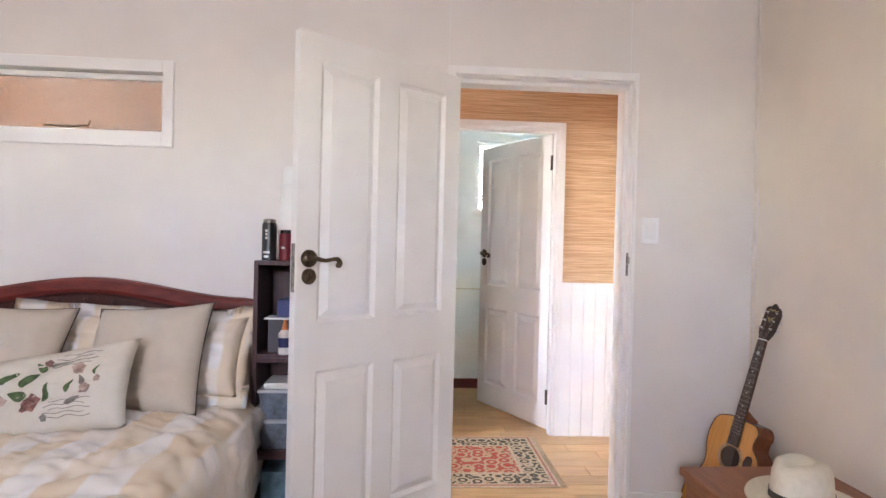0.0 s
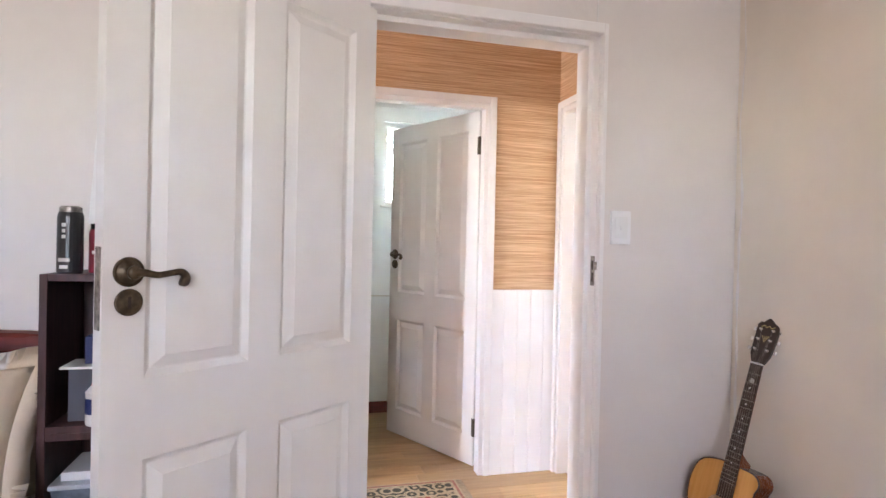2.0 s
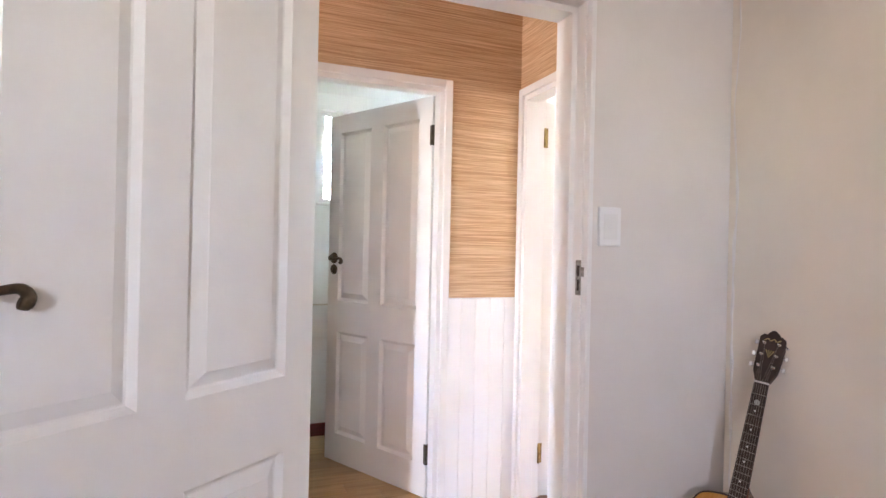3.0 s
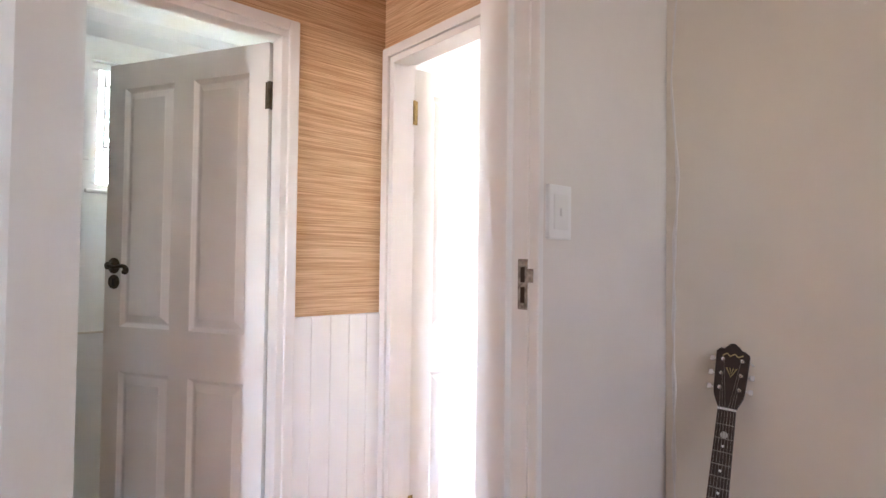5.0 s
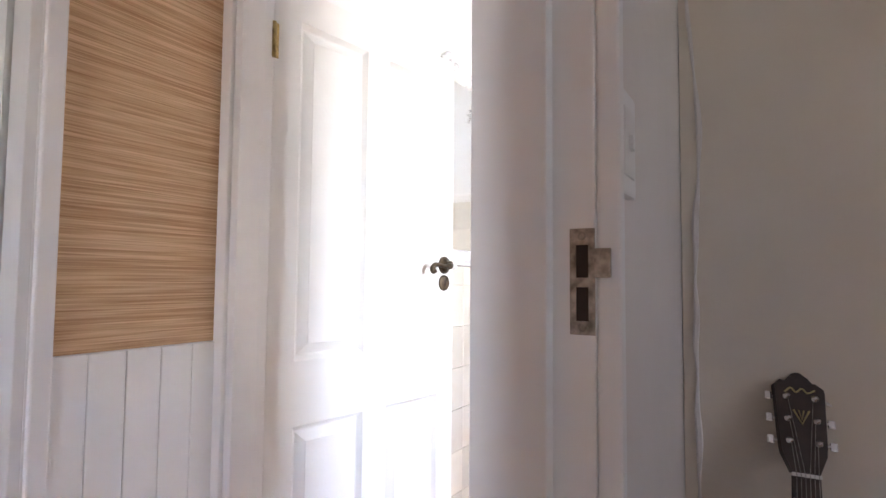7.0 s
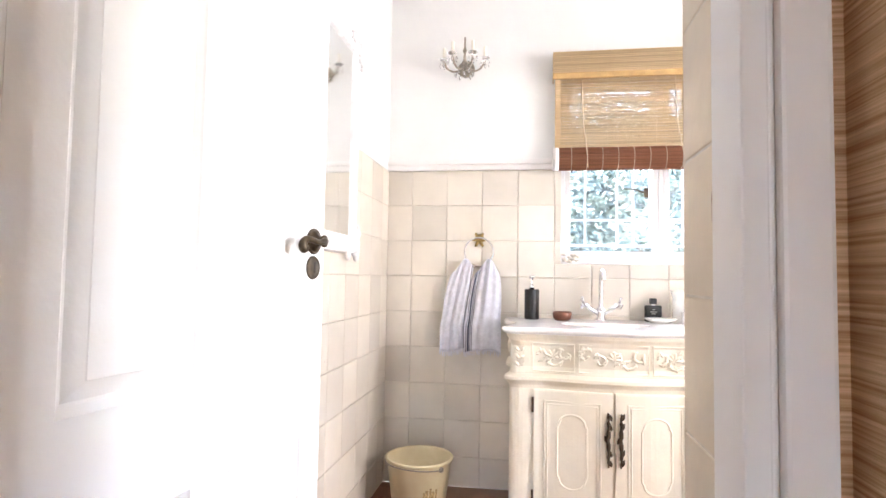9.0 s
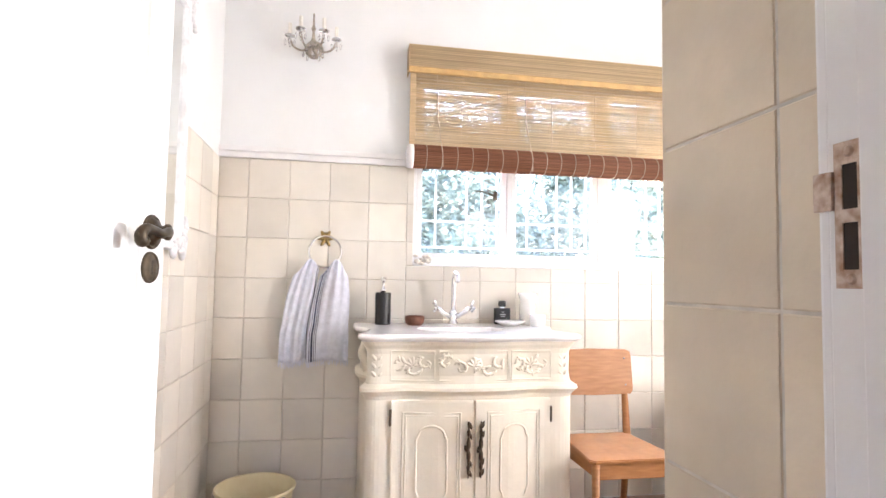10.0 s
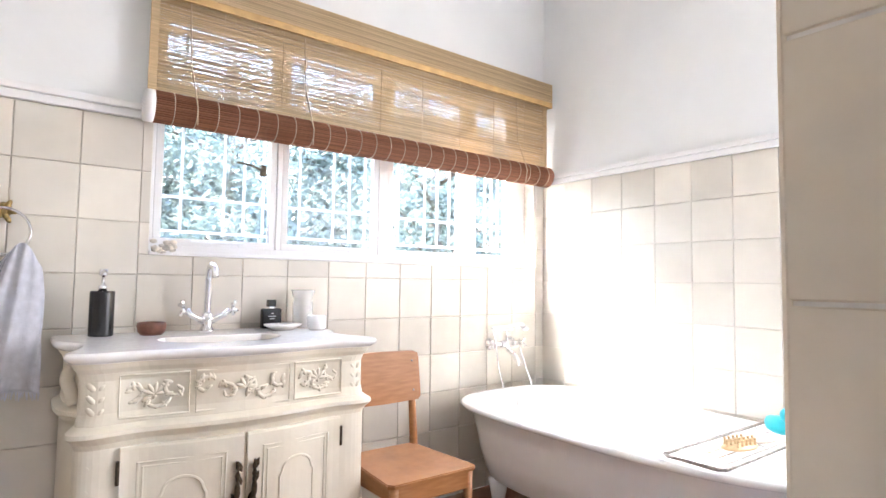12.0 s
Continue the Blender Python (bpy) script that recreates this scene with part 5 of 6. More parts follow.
bed = thing("bed", "mahogany bed with an arched headboard", "bed", m=pose(-1.43, 2.37, 0))


def crest(u):
    t = abs(u) / 0.72
    return 1.075 - 0.080 * (0.5 - 0.5 * math.cos(math.pi * min(1, t * 1.08))) - 0.012 * max(0, t - 0.92) * 10


N = 40
us = [-0.72 + 1.44 * k / N for k in range(N + 1)]
part("headboard", loft([[(u, y, 0.30) for u in us] + [(u, y, crest(u)) for u in us[::-1]] for y in (-0.028, 0.022)]), MAHOGANY, bed)
part("crest_rail", loft([[(u, -0.036 + 0.0 * u, crest(u) - 0.060), (u, -0.044, crest(u) - 0.045), (u, -0.044, crest(u) - 0.008), (u, -0.03, crest(u) + 0.003), (u, 0.02, crest(u) + 0.003), (u, 0.022, crest(u) - 0.06)] for u in us]), MAHOGANY, bed, smooth=False)
part("upholstery", loft([[(u * 0.93, y, 0.55) for u in us] + [(u * 0.93, y, crest(u) - 0.062 + o) for u in us[::-1]] for y, o in ((-0.029, 0.0), (-0.040, -0.012))]), LEATHER, bed, "buttoned dark leather panel")
for row in range(2):
    for k in range(11):
        u = -0.60 + 0.12 * k + 0.06 * (row % 2)
        q = bmesh.new()
        bmesh.ops.create_uvsphere(q, u_segments=8, v_segments=6, radius=0.011)
        part("button", move(q, Matrix.Translation((u, -0.042, crest(u) - 0.095 - 0.06 * row)) @ Matrix.Diagonal((1, 0.5, 1, 1))), LEATHER, bed)
for u in (-0.69, 0.69):
    part("post", B((u - 0.03, u + 0.03, -0.045, 0.022, 0.0, 0.99), bevel=0.008), MAHOGANY, bed)
for u in (-0.70, 0.70):
    part("side_rail", B((u - 0.015, u + 0.015, -1.98, -0.045, 0.22, 0.36), bevel=0.005), MAHOGANY, bed)
part("footboard", B((-0.72, 0.72, -2.03, -1.98, 0.0, 0.55), bevel=0.01), MAHOGANY, bed)
part("mattress", B((-0.68, 0.68, -1.96, -0.05, 0.30, 0.535), bevel=0.05, seg=3), PLASTIC, bed)

duvet = thing("duvet", "rumpled cream and white checked duvet on the bed", "duvet", m=pose(-1.43, 2.37, 0))
NX, NY = 130, 150
loops = bmesh.new()
grid = []
for j in range(NY + 1):
    row = []
    for i in range(NX + 1):
        s = -1.12 + 2.24 * i / NX
        y = -0.14 - 1.86 * j / NY
        w = 0.70
        r = 0.11
        a = abs(s)
        if a < w:
            x, z = a, 0.615
        elif a < w + r * 1.57:
            t = (a - w) / r
            x, z = w + r * math.sin(t), 0.615 - r * (1 - math.cos(t))
        else:
            x, z = w + r + 0.02 * math.sin(9 * y), 0.615 - r - (a - w - r * 1.57)
        p = Vector((math.copysign(x, s), y, z))
        nz = noise.noise(Vector((s * 2.4, y * 3.1, 0.3))) * 0.026 + noise.noise(Vector((s * 7 + 2 * y, y * 4.5, 4.1))) * 0.014 + abs(noise.noise(Vector((s * 5 - y * 3, y * 8, 9.0)))) * 0.022 + abs(noise.noise(Vector((s * 9 + y * 6, y * 5, 2.0)))) * 0.014 - 0.016 * (1 - abs(noise.noise(Vector((s * 6.5 - y * 2, y * 11 + s * 5, 5.5))))) ** 5 - 0.010 * (1 - abs(noise.noise(Vector((s * 15 + y * 4, y * 13 - s * 4, 7.5))))) ** 4
        p += Vector((math.copysign(nz * 0.7, s) if a > w else 0, 0, nz if a < w + 0.1 else 0))
        if j == 0:
            p.z -= 0.03
        row.append(loops.verts.new(p))
    grid.append(row)
for j in range(NY):
    for i in range(NX):
        loops.faces.new((grid[j][i], grid[j][i + 1], grid[j + 1][i + 1], grid[j + 1][i]))
r = bmesh.ops.extrude_face_region(loops, geom=list(loops.faces))
bmesh.ops.translate(loops, vec=(0, 0, -0.02), verts=[v for v in r["geom"] if isinstance(v, bmesh.types.BMVert)])
bmesh.ops.recalc_face_normals(loops, faces=loops.faces)
part("cover", loops, DUVET, duvet, smooth=True)


def cushion_point(u, v, w, h, t, seed, side):
    x = w / 2 * u * (1 - 0.07 * (1 - v * v))
    y = h / 2 * v * (1 - 0.07 * (1 - u * u))
    k = max(0.0, (1 - u ** 4) * (1 - v ** 4)) ** 0.55
    wr = noise.noise(Vector((u * 2.2 + seed, v * 2.2, seed))) * 0.018 + noise.noise(Vector((u * 4 + v * 2 + seed, v * 5 - u, seed * 2))) * 0.010 - abs(noise.noise(Vector((u * 3.1 - v + seed, v * 6 + u * 2, seed * 3)))) * 0.012
    return Vector((x, y, side * (t / 2 * k + wr * k)))


def cushion(name, label, w, h, t, mat, m, seed, piping=None, flange=0.0, n=26):
    c = thing(name, label, "pillow" if flange else "cushion", m=m)
    bm = bmesh.new()
    for side in (1, -1):
        g = [[bm.verts.new(cushion_point(-1 + 2 * i / n, -1 + 2 * j / n, w, h, t, seed, side)) for i in range(n + 1)] for j in range(n + 1)]
        for j in range(n):
            for i in range(n):
                bm.faces.new((g[j][i], g[j][i + 1], g[j + 1][i + 1], g[j + 1][i]))
    bmesh.ops.remove_doubles(bm, verts=bm.verts, dist=1e-4)
    bmesh.ops.recalc_face_normals(bm, faces=bm.faces)
    part("cover", bm, mat, c, smooth=True)
    rim = [(-1 + 2 * k / 20, -1) for k in range(20)] + [(1, -1 + 2 * k / 20) for k in range(20)] + [(1 - 2 * k / 20, 1) for k in range(20)] + [(-1, 1 - 2 * k / 20) for k in range(20)]
    pts = [cushion_point(a, b, w, h, t, seed, 1) for a, b in rim]
    if piping:
        part("piping", tube(pts, 0.0024, 6, True), piping, c, "dark piping", True)
    if flange:
        inner, outer = [], []
        for k, p in enumerate(pts):
            q = Vector((p.x + flange * rim[k][0] * (abs(rim[k][0]) > 0.98), p.y + flange * rim[k][1] * (abs(rim[k][1]) > 0.98), 0.008 * math.sin(k * 0.9 + seed) + 0.014 * math.sin(k * 0.31 + seed)))
            inner.append(tuple(p))
            outer.append(tuple(q))
        part("flange", loft([[(*p[:2], p[2] + 0.002) for p in inner], outer, [(*p[:2], p[2] - 0.003) for p in inner]], cap=False), mat, c, "flat hemmed border", True)
    return c


SEAT = 0.625
cushion("pillow", "cream and white checked pillow with flat border", 0.54, 0.30, 0.13, SHAM, pose(-0.985, 2.262, SEAT + 0.135, 80, 0, 2), 1.3, flange=0.05)
cushion("pillow", "cream and white checked pillow with flat border", 0.54, 0.34, 0.15, SHAM, pose(-0.965, 2.150, SEAT + 0.145, 60, -3, -4), 2.7, flange=0.05)
cushion("pillow", "cream and white checked pillow with flat border", 0.56, 0.33, 0.15, SHAM, pose(-1.36, 2.200, SEAT + 0.150, 70, 3, 2), 5.1, flange=0.05)
cushion("cushion", "oatmeal linen cushion with dark piping", 0.47, 0.45, 0.15, LINEN, pose(-1.035, 2.030, SEAT + 0.160, 62, -5, -6), 3.3, piping=PIPING)
cushion("cushion", "oatmeal linen cushion with dark piping", 0.47, 0.45, 0.15, LINEN, pose(-1.585, 2.02, SEAT + 0.155, 60, 2, 4), 4.4, piping=PIPING)
bol = cushion("cushion", "pale lumbar cushion printed with roses and script", 0.62, 0.33, 0.15, PRINTED, pose(-1.288, 1.845, SEAT + 0.070, 56, -11, -3), 6.2)
GREENP = material("printed_leaf_green", (0.09, 0.15, 0.06), 0.9, vary=0.3, scale=30)
ROSEP = material("printed_dusky_rose", (0.44, 0.32, 0.27), 0.9, vary=0.3, scale=40)
REDP = material("printed_dark_rose", (0.28, 0.14, 0.12), 0.9, vary=0.3, scale=40)
INKP = material("printed_grey_ink", (0.24, 0.22, 0.20), 0.9, vary=0.2, scale=60)


def printed(shape, cu, cv, su, sv, turn, mat, nm):
    """A flat printed shape that lies on the lumbar cushion's face."""
    bm = bmesh.new()
    c, s = math.cos(turn), math.sin(turn)
    rows = []
    for j in range(5):
        k = j / 4
        row = []
        for i in range(14):
            a = 2 * math.pi * i / 14
            rad = 1.0
            if shape == "leaf":
                px, py = math.cos(a) * k, math.sin(a) * 0.42 * (1 - 0.5 * math.cos(a)) * k
            else:
                rad = 1 + 0.16 * math.cos(5 * a)
                px, py = math.cos(a) * k * rad, math.sin(a) * k * rad
            u, v = cu + su * (px * c - py * s), cv + sv * (px * s + py * c)
            row.append(bm.verts.new(cushion_point(max(-1, min(1, u)), max(-1, min(1, v)), 0.62, 0.33, 0.15, 6.2, 1) + Vector((0, 0, 0.0016))))
        rows.append(row)
    for p, q in zip(rows[1:], rows[2:]):
        for i in range(14):
            bm.faces.new((p[i], p[(i + 1) % 14], q[(i + 1) % 14], q[i]))
    bm.faces.new(rows[1])
    part(nm, bm, mat, bol)


for cu, cv, su, sv, turn, mat in ((-0.05, 0.2, 0.16, 0.30, 0.3, GREENP), (0.18, -0.15, 0.09, 0.26, 1.5, GREENP), (0.06, 0.45, 0.10, 0.2, 2.4, GREENP), (-0.20, -0.1, 0.16, 0.3, 2.8, GREENP), (0.42, -0.05, 0.07, 0.2, 0.9, GREENP), (0.50, -0.40, 0.10, 0.2, 0.4, INKP), (0.55, 0.05, 0.08, 0.15, 2.0, INKP), (-0.35, 0.35, 0.16, 0.25, 0.5, GREENP), (0.24, 0.50, 0.11, 0.12, 0.3, INKP), (0.70, 0.25, 0.05, 0.14, 1.2, GREENP)):
    printed("leaf", cu, cv, su * 0.85, sv * 0.85, turn, mat, "printed_leaf")
for cu, cv, r, mat in ((0.01, -0.35, 0.14, REDP), (0.52, 0.30, 0.085, ROSEP), (0.60, -0.15, 0.08, ROSEP), (0.12, 0.55, 0.06, REDP), (-0.45, -0.2, 0.14, ROSEP), (0.72, 0.05, 0.05, ROSEP), (0.20, -0.72, 0.05, INKP)):
    printed("rose", cu, cv, r * 0.8, r * 1.5, 0.3, mat, "printed_rose")
for k in range(9):
    v0 = 0.72 - 0.10 * k if k < 4 else -0.38 - 0.09 * (k - 4)
    pts = [cushion_point(0.24 + 0.05 * i - 0.06 * (k % 2), v0 + 0.022 * math.sin(i * 1.3 + k), 0.62, 0.33, 0.15, 6.2, 1) + Vector((0, 0, 0.001)) for i in range(10)]
    part("printed_script", tube(pts, 0.0013, 4), INKP, bol)

# ---- shelf tower and its things ----
SX0, SX1, SY0, SY1 = -0.662, -0.372, 2.135, 2.385
shelf = thing("shelf_tower", "dark wenge cube shelf tower beside the bed", "shelf", m=pose(0, 0, 0))
for x in (SX0, SX1 - 0.018):
    part("side", B((x, x + 0.018, SY0, SY1, 0.0, 1.175), bevel=0.0015), WENGE, shelf)
for z in (0.02, 0.355, 0.755, 1.157):
    part("shelf", B((SX0 + 0.0182, SX1 - 0.0182, SY0 + 0.002, SY1 - 0.002, z, z + 0.018), bevel=0.0015), WENGE, shelf)
    if z in (0.355, 0.755):
        part("shelf", B((SX0 + 0.0182, SX1 - 0.0182, SY0 + 0.002, SY1 - 0.010, z + 0.0185, z + 0.036), bevel=0.0015), WENGE, shelf)
part("back", B((SX0 + 0.0182, SX1 - 0.0182, SY1 - 0.008, SY1 - 0.0025, 0.04, 1.156)), WENGE, shelf)
CANB = material("black_printed_can", (0.02, 0.02, 0.022), 0.3, vary=0.1)
CANR = material("dark_red_can", (0.20, 0.015, 0.03), 0.3, vary=0.1)
WHITEP = material("white_print", (0.7, 0.7, 0.68), 0.5)


def can(x, y, r, h, mat, cap, label, marks):
    c = thing("spray_can", label, "spray can", m=pose(x, y, 1.1752))
    b = part("body", lathe([(0, 0), (r * 0.95, 0), (r, 0.004), (r, h - 0.012), (r * 0.93, h - 0.003), (r * 0.9, h), (0, h)], 24), mat, c, smooth=False)
    part("cap", lathe([(0, h), (r * 0.86, h), (r * 0.86, h + 0.012 * cap), (r * 0.7, h + 0.016 * cap), (0, h + 0.016 * cap)], 20), STEEL if cap < 2 else BLACKP, c)
    for z, w in marks:
        pts = [[(1.006 * r * math.cos(a), 1.006 * r * math.sin(a), z + dz) for a in (-1.75 - w + 2 * w * k / 6 for k in range(7))] for dz in (0, 0.009)]
        part("print", loft(pts, cap=False, closed=False), WHITEP, b)
    return c


can(-0.618, 2.20, 0.030, 0.158, CANB, 1, "black spray can with white print", [(0.12, 0.18), (0.105, 0.14), (0.09, 0.16), (0.03, 0.5), (0.012, 0.35)])
can(-0.556, 2.225, 0.026, 0.115, CANR, 2.4, "dark red deodorant can with black cap", [(0.05, 0.3)])
lamp = thing("table_lamp", "table lamp with a white tapered shade", "lamp", m=pose(-0.490, 2.27, 1.1752))
part("base", lathe([(0, 0), (0.05, 0), (0.048, 0.01), (0.012, 0.02), (0.010, 0.16), (0, 0.16)], 20), CERAMIC, lamp, smooth=True)
part("shade", lathe([(0.105, 0.13), (0.088, 0.40), (0.086, 0.40), (0.103, 0.13)], 36), material("white_lampshade", (0.85, 0.84, 0.82), 0.8, vary=0.01), lamp, smooth=True)
part("shade_band", lathe([(0.0945, 0.318), (0.0940, 0.326), (0.0930, 0.326), (0.0935, 0.318)], 36), PLASTIC, lamp)
BLUEB = material("dark_blue_box", (0.02, 0.03, 0.13), 0.5)
TUBCLEAR = material("cloudy_storage_plastic", (0.16, 0.19, 0.24), 0.3, vary=0.2, scale=30)
bx = thing("card_box", "white card box with blue lid on the shelf", "box", m=pose(-0.545, 2.24, 0.790))
part("box", B((-0.065, 0.10, -0.06, 0.08, 0.0, 0.14), bevel=0.002), material("grey_card", (0.10, 0.10, 0.12), 0.7), bx)
part("lid", B((-0.03, 0.10, -0.055, 0.06, 0.1405, 0.22), bevel=0.003), BLUEB, bx)
part("paper", B((-0.075, 0.05, -0.09, 0.02, 0.142, 0.148)), PLASTIC, bx)
glue = thing("glue_bottle", "small white squeeze bottle with orange cap", "bottle", m=pose(-0.535, 2.155, 0.789))
gb = part("bottle", lathe([(0, 0), (0.024, 0), (0.026, 0.004), (0.026, 0.085), (0.014, 0.10), (0, 0.10)], 20), PLASTIC, glue, smooth=False)
part("cap", lathe([(0, 0.10), (0.013, 0.10), (0.011, 0.118), (0.004, 0.145), (0, 0.146)], 14), material("orange_cap", (0.60, 0.20, 0.06), 0.4), glue)
part("label", lathe([(0.0264, 0.03), (0.0264, 0.07)], 20), BLUEB, gb)
for z in (0.3895, 0.515):
    st = thing("storage_box", "cloudy plastic storage box with lid on the shelf", "storage box", "storage boxes", m=pose(-0.52, 2.26, z))
    part("tub", loft([[(-0.10, -0.10, 0), (0.10, -0.10, 0), (0.10, 0.09, 0), (-0.10, 0.09, 0)], [(-0.115, -0.112, 0.112), (0.115, -0.112, 0.112), (0.115, 0.10, 0.112), (-0.115, 0.10, 0.112)]]), TUBCLEAR, st)
    part("lid", B((-0.12, 0.12, -0.117, 0.105, 0.1122, 0.1245), bevel=0.003), material("grey_white_lid", (0.50, 0.53, 0.58), 0.4), st)
bk2 = thing("book", "white paperback lying on the storage box", "book", m=pose(-0.53, 2.24, 0.640))
part("cover", B((-0.09, 0.07, -0.07, 0.08, 0.0, 0.022), bevel=0.002), PLASTIC, bk2)
bk3 = thing("book", "pale blue printed book on the low shelf", "book", m=pose(-0.54, 2.20, 0.039))
part("cover", B((-0.08, 0.12, -0.05, 0.10, 0.0, 0.26), bevel=0.003), material("pale_blue_cover", (0.20, 0.36, 0.46), 0.5, vary=0.3, scale=12), bk3)

# ---- chest and hat ----
CHESTW = material("red_brown_chest_wood", (0.30, 0.115, 0.045), 0.34, scale=5, stretch=(12, 1.2, 12), color2=(0.20, 0.065, 0.025), bump=0.06, bump_scale=20)
chest = thing("wooden_chest", "red-brown wooden chest with overhanging lid", "chest", m=pose(0.990, 1.30, 0))
part("body", B((0.018, 0.512, 0.016, 0.488, 0.03, 0.428), bevel=0.003), CHESTW, chest)
part("plinth", B((0.008, 0.522, 0.006, 0.498, 0.0, 0.032), bevel=0.004), CHESTW, chest)
part("lid", B((0.0, 0.530, 0.0, 0.506, 0.4285, 0.458), bevel=0.007, seg=3), CHESTW, chest)
part("lid_line", B((0.012, 0.518, 0.010, 0.496, 0.408, 0.4284), bevel=0.003), CHESTW, chest)
STRAW = material("cream_straw", (0.74, 0.68, 0.56), 0.85, vary=0.03, scale=50, bump=0.15, bump_scale=240)
hat = thing("straw_hat", "cream straw hat with a dark band, on the chest", "hat", m=pose(1.250, 1.515, 0.4585, 0, 0, 20) @ Matrix.Scale(1.12, 4))
HN_ = 64
hat_loops = []
for r, z in ((0.162, 0.018), (0.165, 0.022), (0.160, 0.024), (0.130, 0.010), (0.100, 0.006), (0.094, 0.020), (0.092, 0.045), (0.088, 0.085), (0.078, 0.112), (0.058, 0.122), (0.03, 0.112), (0.004, 0.104)):
    lp = []
    for k in range(HN_):
        a = 2 * math.pi * k / HN_
        ox, oy = 1.0, 0.80
        dip = -0.016 * math.cos(a) ** 2 if r > 0.12 else 0.0
        pinch = 1 - 0.22 * max(0, math.cos(a)) ** 6 * max(0, (z - 0.05) / 0.07) if r < 0.095 else 1
        crease = -0.018 * math.exp(-(math.sin(a) * r / 0.02) ** 2) if r < 0.06 else 0
        lp.append((r * ox * pinch * math.cos(a), r * oy * math.sin(a), max(0.001, z + dip + crease)))
    hat_loops.append(lp)
part("straw", loft(hat_loops, cap=False), STRAW, hat, smooth=True)
part("band", loft([[(0.0965 * math.cos(2 * math.pi * k / HN_), 0.0775 * math.sin(2 * math.pi * k / HN_), 0.014) for k in range(HN_)], [(0.0950 * math.cos(2 * math.pi * k / HN_), 0.0762 * math.sin(2 * math.pi * k / HN_), 0.034) for k in range(HN_)]], cap=False), material("dark_hat_band", (0.05, 0.045, 0.03), 0.8), hat, "dark ribbon band")

# ---- guitar ----
UP = Vector((0.262, 0.0, 0.965)).normalized()
NRM = Vector((-0.96, -0.28, 0.0))
NRM = (NRM - UP * NRM.dot(UP)).normalized()
SIDE = UP.cross(NRM)
NUT = Vector((1.562, 2.203, 0.868))
GM = Matrix((( SIDE.x, UP.x, NRM.x, NUT.x), (SIDE.y, UP.y, NRM.y, NUT.y), (SIDE.z, UP.z, NRM.z, NUT.z), (0, 0, 0, 1)))
SPRUCE = material("amber_spruce", (0.62, 0.30, 0.075), 0.22, scale=6, stretch=(14, 0.6, 1), color2=(0.54, 0.24, 0.055))
SIDES = material("red_brown_mahogany", (0.22, 0.075, 0.03), 0.25, scale=6, stretch=(1, 1, 10), color2=(0.15, 0.045, 0.018))
EBONY = material("dark_rosewood", (0.035, 0.018, 0.013), 0.4, vary=0.2, scale=30)
gt = thing("acoustic_guitar", "amber acoustic guitar with cutaway, leaning in the corner", "guitar", m=GM)
Rt = [(0.0, -0.37), (0.075, -0.372), (0.10, -0.40), (0.092, -0.435), (0.095, -0.47), (0.128, -0.505), (0.140, -0.55), (0.125, -0.60), (0.128, -0.64), (0.165, -0.70), (0.192, -0.76), (0.185, -0.83), (0.13, -0.885), (0.0, -0.902)]
Lt = [(-0.13, -0.885), (-0.185, -0.83), (-0.192, -0.76), (-0.165, -0.70), (-0.128, -0.64), (-0.122, -0.59), (-0.138, -0.53), (-0.140, -0.46), (-0.115, -0.395), (-0.05, -0.370)]
ol = [(p.x, p.y) for p in spline([(a, b, 0) for a, b in Rt + Lt + [Rt[0]]], 5)][:-1]
ol = list(dict.fromkeys(ol))
DEP = 0.10


def gring(k, z):
    return [(x * k, -0.63 + (y + 0.63) * k, z) for x, y in ol]


part("body", loft([gring(0.97, -DEP - 0.018), gring(1.0, -DEP - 0.010), gring(1.0, -0.018)]), SIDES, gt, "red-brown back and sides")
part("soundboard", loft([gring(1.004, -0.0178), gring(1.004, -0.013), gring(0.996, -0.011)]), SPRUCE, gt, "amber soundboard")
part("binding", tube([(p[0], p[1], p[2]) for p in gring(1.004, -0.012)], 0.003, 6, True), EBONY, gt)
HOLE = Vector((0.0, -0.545, -0.0105))
part("sound_hole", lathe([(0, 0), (0.049, 0), (0.049, 0.0004), (0, 0.0004)], 32, Matrix.Translation(HOLE)), DARK, gt)
part("rosette", lathe([(0.050, 0), (0.050, 0.0012), (0.064, 0.0012), (0.064, 0)], 40, Matrix.Translation(HOLE)), material("pale_rosette", (0.42, 0.26, 0.12), 0.4, vary=0.2, scale=90), gt)
part("pickguard", prism([(p.x, p.y) for p in spline([(0.066, -0.535, 0), (0.080, -0.505, 0), (0.105, -0.510, 0), (0.108, -0.56, 0), (0.118, -0.64, 0), (0.100, -0.685, 0), (0.055, -0.665, 0), (0.040, -0.615, 0), (0.060, -0.585, 0), (0.067, -0.56, 0)], 4)], -0.0108, -0.0092), EBONY, gt, "black pickguard")
part("bridge", B((-0.075, 0.075, -0.74, -0.71, -0.0108, -0.002), bevel=0.003), EBONY, gt)
part("neck", loft([[(s * w, y, z) for s, z in ((-1, -0.004), (-0.8, -0.016), (0, -0.024), (0.8, -0.016), (1, -0.004))] for y, w in ((0.0, 0.0215), (-0.36, 0.027))]), SIDES, gt, smooth=True)
part("heel", loft([[(-0.027, -0.32, -0.006), (0.027, -0.32, -0.006), (0.027, -0.375, -0.006), (-0.027, -0.375, -0.006)], [(-0.02, -0.345, -0.06), (0.02, -0.345, -0.06), (0.02, -0.375, -0.06), (-0.02, -0.375, -0.06)], [(-0.014, -0.36, -0.10), (0.014, -0.36, -0.10), (0.014, -0.375, -0.10), (-0.014, -0.375, -0.10)]]), SIDES, gt)
